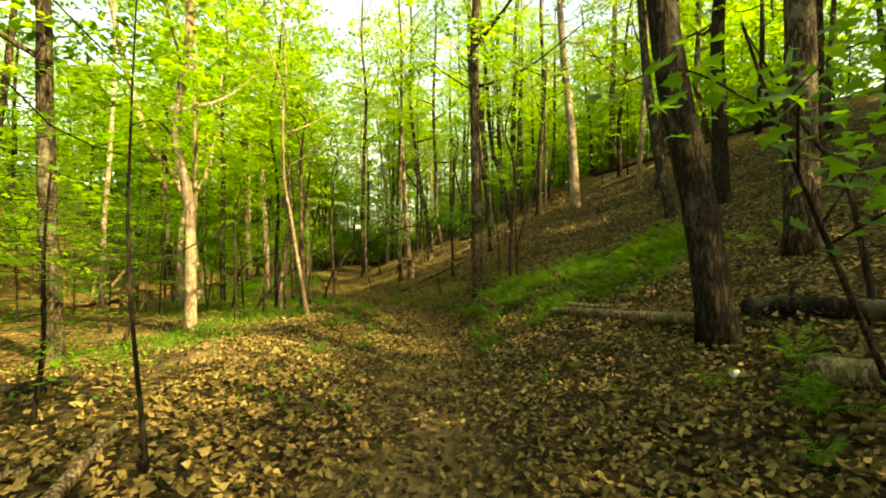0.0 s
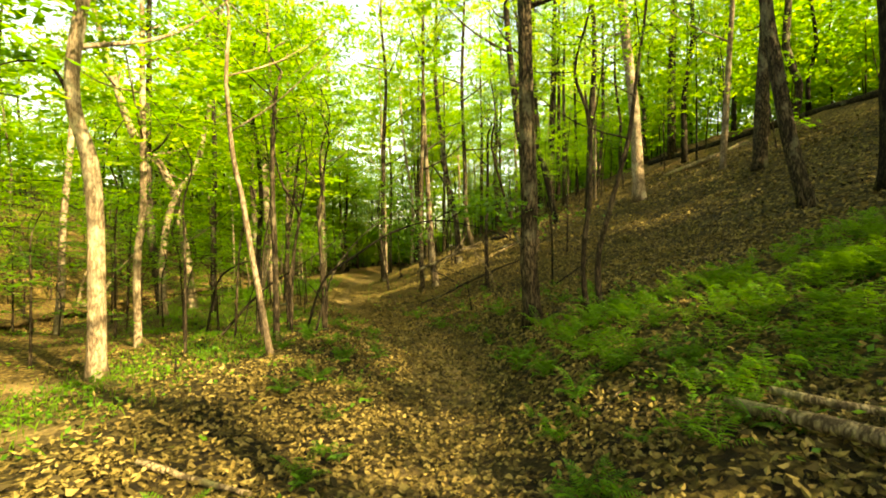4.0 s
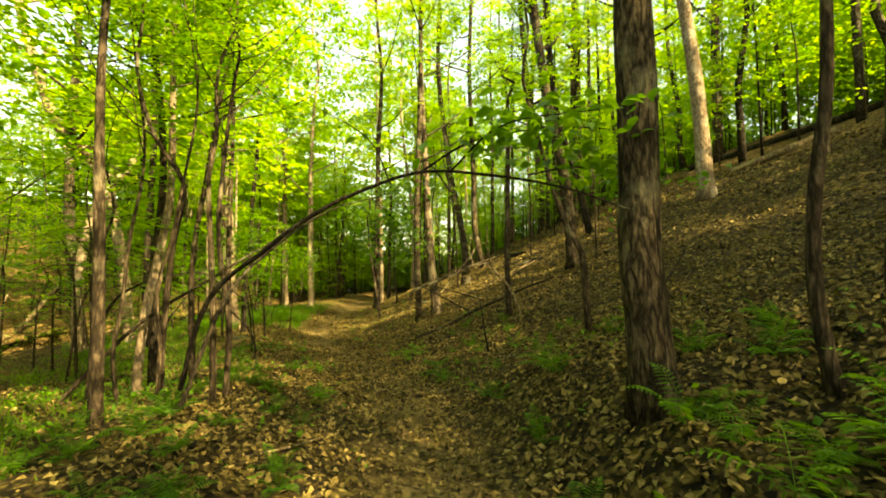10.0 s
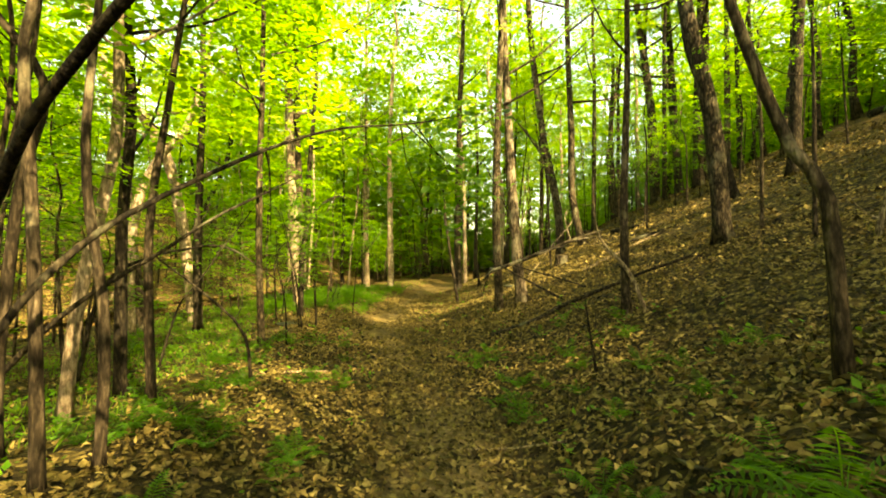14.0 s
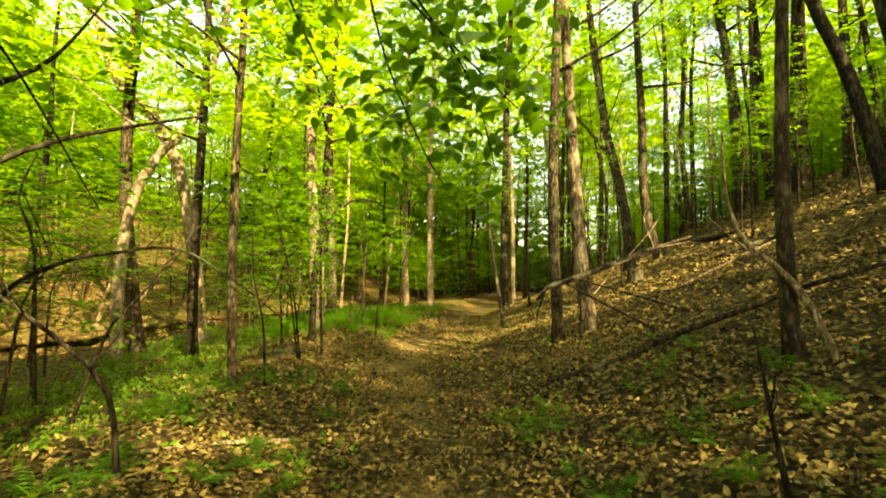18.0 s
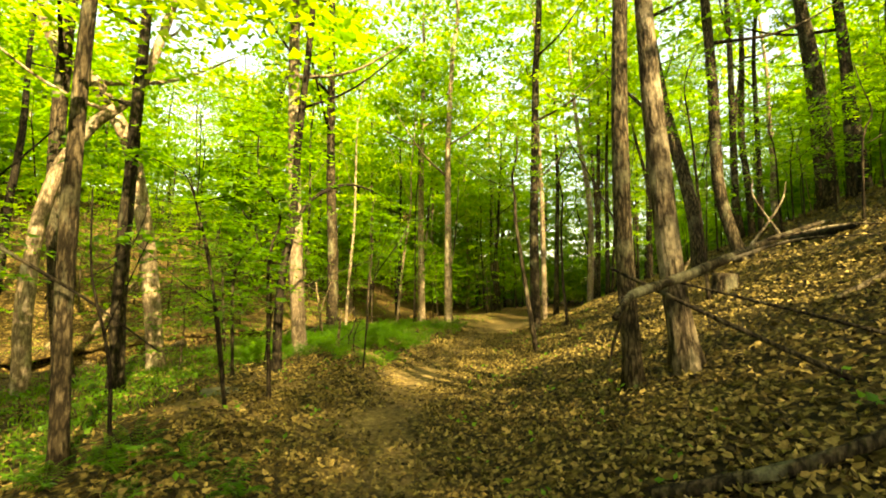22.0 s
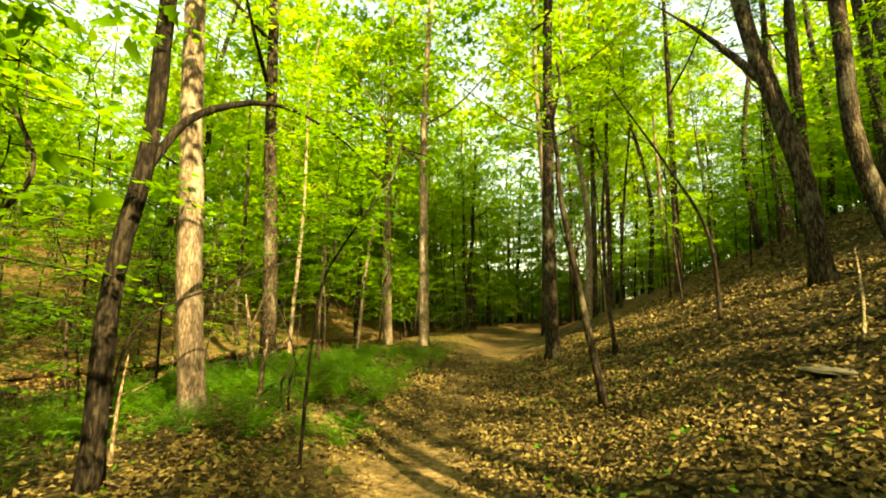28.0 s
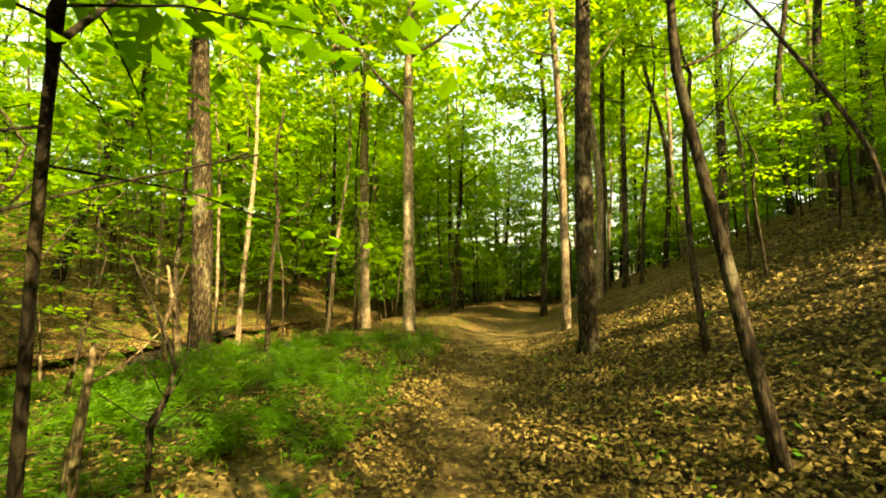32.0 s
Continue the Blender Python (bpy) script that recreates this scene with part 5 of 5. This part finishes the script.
fern_mass("fern_bank", "dense bed of bright green ferns on the shaded bank", 330, ((1.4, 6.2), (7.2, 11.4)), 71, .86)
fern_mass("fern_bed", "low bed of green ferns beside the trail", 420, ((-6.6, -.95), (25.6, 36)), 72, 1.15)


# ---- grass and small green plants ----
def grass(n, seed, tall):
    rng = np.random.default_rng(seed)
    y, s = rng.uniform(5, 44, n * 3), rng.uniform(-10, -.8, n * 3)
    x = s + soft(trail_x, y)
    keep = rng.random(n * 3) < green_at(x, y) * np.where((y > 25) & (s > -6), .2, 1)
    x, y = x[keep][:n], y[keep][:n]
    n = len(x)
    c = np.stack([x, y, ground_z(x, y) - .01], -1)
    a = rng.uniform(0, 6.28, n)
    h = tall * rng.uniform(.5, 1.3, n)[:, None]
    side = np.stack([np.cos(a), np.sin(a), np.zeros(n)], -1) * .008
    lean = np.stack([-np.sin(a), np.cos(a), np.zeros(n)], -1) * rng.normal(0, .45, n)[:, None] * h
    up = np.array((0, 0, 1.)) * h
    v = np.stack([c, c + lean * .4 + up * .6 + side, c + lean + up * .92, c + lean * .4 + up * .6 - side], 1).reshape(-1, 3)
    i = (np.arange(n) * 4)[:, None]
    return v, np.concatenate([i + np.array([[0, 1, 2]]), i + np.array([[0, 2, 3]])])


v, f = grass(12000, 81, .14)
tagged(new("grass", mesh_np("grass", v, f, GRASS)), "soft light green grass on the flat by the creek", "grass", kind="stuff")
rng = np.random.default_rng(83)
n = 20000
y, s = rng.uniform(4, 36, n), rng.uniform(-9, 4, n)
x = s + soft(trail_x, y)
keep = (np.abs(s) > .8) & (rng.random(n) < .05 + .85 * green_at(x, y) * np.where((y > 25) & (s > -6), .25, 1))
x, y = x[keep], y[keep]
hy, hs = rng.uniform(14, 48, 5200), rng.uniform(-22, -6.5, 5200)
hx = hs + soft(trail_x, hy)
patchy = np.sin(1.1 * hx + 1.6 * np.sin(.8 * hy)) * np.sin(1.0 * hy + 1.3 * np.sin(.9 * hx))
hill = (rng.random(5200) < .35 + .75 * patchy) & (np.abs(-hs - creek_side(hy)) > 1.0)
x, y = np.concatenate([x, hx[hill]]), np.concatenate([y, hy[hill]])
x, y = np.repeat(x, 4) + rng.normal(0, .06, 4 * len(x)), np.repeat(y, 4) + rng.normal(0, .06, 4 * len(y))
v, f = leaf_cloud(np.stack([x, y, ground_z(x, y) + rng.uniform(.03, .16, len(x))], -1), .07, .6, rng, .4)
tagged(new("ground_plants", mesh_np("ground_plants", v, f, FERN)), "low green seedlings among the fallen leaves", "plants", kind="stuff")


# ---- fallen wood ----
def fallen(name, label, pts, d0, d1, bark="deadwood", lift=True, sides=10, group=""):
    """Lies along ground points (x, y, height over the ground of its middle)."""
    rng = np.random.default_rng(int(abs(pts[0][0] * 100)) + int(abs(pts[0][1] * 37)))
    w = [np.array((a, b, float(ground_z(a, b)) + c)) for a, b, c in pts]
    o = w[0]
    line = smooth_line([p - o for p in w], .12)
    v, f = tube(line, np.linspace(d0 / 2, d1 / 2, len(line)), sides, rng, 0, .08)
    ob = new(name, mesh_np(name, v, f, BARK[bark], True))
    ob.location = o
    return tagged(ob, label, "fallen wood", group)


fallen("fallen_log", "weathered pale log lying among ferns", [(1.75, 7.65, .13), (2.1, 6.8, .1), (2.45, 6.0, .08), (2.85, 5.15, .08)], .1, .15)
fallen("fallen_branch", "short pale broken branch against the log", [(1.95, 7.5, .2), (2.35, 7.1, .1), (2.7, 6.7, .05)], .06, .04)
fallen("fallen_log", "dark rotting log lying in shade", [(3.25, 5.0, .08), (3.55, 4.4, .08), (3.9, 3.6, .08)], .18, .2, "dark")
fallen("fallen_log", "sawn pale log on the leaf litter", [(2.72, 3.42, .11), (2.95, 3.05, .11), (3.4, 2.5, .11)], .22, .24)
fallen("fallen_branch", "bare pale stick on the ground", [(-2.36, 3.38, .05), (-2.2, 2.95, .04), (-2.05, 2.4, .04)], .05, .09)
fallen("fallen_branch", "bare pale stick on the ground", [(-2.75, 2.55, .04), (-2.42, 2.72, .04)], .07, .05)
fallen("fallen_log", "dark mossy log half sunk in leaves", [(-5.2, 4.7, .06), (-4.6, 4.87, .07), (-3.95, 5.02, .05)], .2, .12, "dark")
fallen("fallen_branch", "pale lichened stick on the leaves", [(-2.6, 7.48, .04), (-2.1, 7.44, .04), (-1.65, 7.3, .03)], .06, .04)
fallen("fallen_branch", "pale thin stick on the leaves", [(-4.9, 17.5, .03), (-4.5, 18.05, .04), (-4.1, 18.6, .03)], .035, .05)
fallen("fallen_pole", "long thin dark fallen trunk lying up the slope", [(-1.95, 21.2, .04), (-1.16, 21.19, .06), (-.49, 21.22, .12), (.33, 21.2, .16), (.95, 21.4, .16), (1.7, 21.25, .18)], .095, .05, "dark")
fallen("fallen_log", "dark log lying on the upper slope", [(.86, 25.82, .05), (1.34, 25.54, .06), (1.98, 25.62, .05)], .13, .1, "dark")
fallen("fallen_log", "dark log lying across the slope", [(1.12, 31.6, .07), (1.5, 30.7, .08), (1.84, 29.9, .07)], .2, .16, "dark")
fallen("fallen_log", "dark log lying in the creek bed", [(-16.9, 34.0, .3), (-17.2, 36.0, .35), (-17.6, 38.5, .25)], .34, .28, "dark")
fallen("fallen_log", "pale log across the creek bed", [(-19.6, 26.2, .15), (-17.5, 27.0, .45), (-15.4, 27.8, .2)], .34, .26)
fallen("fallen_log", "long dark log near the top of the slope", [(11.6, 35.4, .1), (13.6, 31.0, .12), (15.4, 27.0, .12), (16.4, 22.2, .1)], .3, .36, "dark")
fallen("fallen_log", "grey log on the upper slope", [(8.9, 26.2, .1), (10.5, 25.6, .1), (12.2, 25.4, .1)], .2, .26)
fallen("fallen_branch", "pale dead branch leaning on the slope", [(-1.9, 28.1, .03), (-1.5, 29.0, .35), (-1.2, 29.8, .75)], .04, .025)
fallen("fallen_branch", "dead branch lying on the slope", [(-.1, 24.3, .05), (.9, 24.8, .06), (2.0, 25.6, .05)], .07, .04)
fallen("fallen_branch", "dark branch lying on the slope", [(2.1, 16.4, .04), (2.9, 17.0, .3), (3.6, 17.8, .5)], .05, .03, "dark")

# a broken limb resting on the slope, its thick end in the air over the trail's edge
limb_pts = [(-2.17, 21.55, 1.0), (-2.08, 21.8, 1.16), (-1.93, 22.2, 1.24), (-1.45, 23.0, 1.45), (-.45, 24.9, 1.95), (.5, 26.6, 2.35)]
o = np.array(limb_pts[0])
rng = np.random.default_rng(90)
line = smooth_line([np.array(p) - o for p in limb_pts], .1)
v, f = tube(line, np.interp(np.linspace(0, 1, len(line)), (0, .08, .3, 1), (.022, .04, .047, .025)), 12, rng, 0, .09)
limb = thing("broken_limb", *limb_pts[0], "grey broken tree limb propped on the slope with bare side branches", "fallen wood")
part("limb", mesh_np("limb", v, f, BARK["oak"], True), limb)
for pts, r in (([(-2.1, 21.75, 1.1), (-2.2, 21.7, .8), (-2.24, 21.72, .55)], .02), ([(-1.2, 23.4, 1.55), (-.6, 23.5, 1.75), (.1, 23.7, 1.8)], .022),
               ([(-1.0, 23.8, 1.65), (-.5, 24.6, 2.3), (-.3, 25.2, 2.7)], .02), ([(-.7, 24.4, 1.85), (.1, 24.4, 2.0), (.8, 24.2, 1.9)], .02),
               ([(-1.45, 23.0, 1.45), (-1.9, 23.2, 1.3), (-2.5, 23.3, 1.05)], .018), ([(-.45, 24.9, 1.95), (-.6, 25.6, 2.6), (-.5, 26.2, 3.0)], .02)):
    lp = smooth_line([np.array(p) - o for p in pts], .1)
    v, f = tube(lp, np.linspace(r, .005, len(lp)), 7, rng, 0, .07)
    part("branch", mesh_np("branch", v, f, BARK["snag"], True), limb)
for a, b, r in (((-2.3, 22.75, 1.45), (-.55, 22.3, .42), .026), ((-1.7, 22.6, 1.3), (-.1, 22.45, .75), .018)):
    lp = smooth_line([np.array(a), (np.array(a) + np.array(b)) / 2 + (0, 0, .05), np.array((b[0], b[1], float(ground_z(b[0], b[1]))))], .12)
    v, f = tube(lp - lp[0], np.linspace(r * .7, r, len(lp)), 7, rng, 0, .07)
    ob = new("fallen_branch", mesh_np("fallen_branch", v, f, BARK["dark"], True))
    ob.location = lp[0]
    tagged(ob, "dark bare branch leaning on the broken limb", "fallen wood")

# loose sticks here and there
st = np.random.default_rng(95)
for _ in range(46):
    y, s = st.uniform(2, 36), st.uniform(-6, 9)
    if abs(s) < .9:
        continue
    x, a, n = float(s + soft(trail_x, y)), st.uniform(0, 6.28), st.uniform(.4, 1.3)
    fallen("fallen_branch", "small dead stick lying on the leaves", [(x, y, .02), (x + n * .5 * math.cos(a), y + n * .5 * math.sin(a), .04), (x + n * math.cos(a + .2), y + n * math.sin(a + .2), .02)],
           st.uniform(.02, .035), .012, ("deadwood", "dark")[st.integers(2)], sides=6, group="fallen sticks")


# ---- stones ----
def stone(x, y, r, flat, mat, label):
    bm = bmesh.new()
    bmesh.ops.create_icosphere(bm, subdivisions=3, radius=1)
    for v in bm.verts:
        v.co *= 1 + .28 * noise.noise(v.co * 1.3 + Vector((x, y, 0))) + .08 * noise.noise(v.co * 4)
        v.co = Vector((v.co.x * r, v.co.y * r * .8, v.co.z * r * flat))
    me = bpy.data.meshes.new("stone")
    bm.to_mesh(me)
    bm.free()
    me.materials.append(mat)
    ob = new("stone", me)
    ob.location = (x, y, float(ground_z(x, y)) + r * flat * .3)
    tagged(ob, label, "stone")


stone(2.5, 4.0, .05, .8, WHITE_STONE, "small white stone on the leaf litter")
stone(-2.35, 27.7, .3, .12, MOSSY, "flat grey stone set in the slope")
stone(-7.6, 22.75, .35, .15, MOSSY, "low leaf-covered stone beside the trail")
stone(-12.6, 34.6, .4, .4, MOSSY, "dark mossy stone by the creek")
stone(-16.5, 25.5, .6, .5, STONE, "large grey stone on the creek bank")


# ---- a sawn stump ----
def stump(x, y, r, h):
    rng = np.random.default_rng(77)
    z = float(ground_z(x, y))
    t = thing("stump", x, y, z - .05, "short grey sawn tree stump on the slope", "stump")
    line = smooth_line([(0, 0, 0), (.01, 0, h * .6), (.02, 0, h)], .08)
    v, f = tube(line, np.full(len(line), r), 14, rng, .35, .05)
    part("trunk", mesh_np("trunk", v, f, BARK["oak"], True), t)
    a = np.arange(14) * 2 * np.pi / 14
    top = np.concatenate([np.stack([.02 + np.cos(a) * r * .93, np.sin(a) * r * .93, np.full(14, h + .006)], -1), [(.02, 0, h + .012)]])
    part("cut_top", mesh_np("cut_top", top, np.stack([np.arange(14), np.roll(np.arange(14), -1), np.full(14, 14)], -1), BARK["snag"]), t, "weathered grey sawn top")


stump(-.78, 27.8, .2, .4)


# ---- turf hanging over the cut bank of the creek ----
def bank_lip(name, side, y0, y1, seed):
    rng = np.random.default_rng(seed)
    ys = np.arange(y0, y1, .25)
    n = len(ys)
    out = np.convolve(rng.uniform(.0, 1.0, n + 6), np.ones(7) / 7, "valid") * .9 + rng.normal(0, .05, n)
    c = soft(trail_x, ys) - creek_side(ys)
    rows = []
    for a, drop in ((1.75, .03), (1.2, .0), (.95, .03), (.72, .12), (.95, .2), (1.6, .22)):
        reach = (1.75 - a) * out * 1.25
        xs = c + side * (1.75 - reach)
        rows.append(np.stack([xs, ys, ground_z(c + side * 1.75, ys) + (.14 if side < 0 else .05) - drop + rng.normal(0, .02, n)], -1))
    k = len(rows)
    idx = np.arange(k * n).reshape(k, n)
    f = np.stack([idx[:-1, :-1], idx[1:, :-1], idx[1:, 1:], idx[:-1, 1:]], -1).reshape(-1, 4)
    tagged(new(name, mesh_np(name, np.concatenate(rows), f, FLOOR, True)), "overhanging earth and roots along the cut creek bank", "bank", kind="structure")


bank_lip("creek_bank_1", -1, 12, 44, 301)
bank_lip("creek_bank_2", 1, 12, 44, 302)
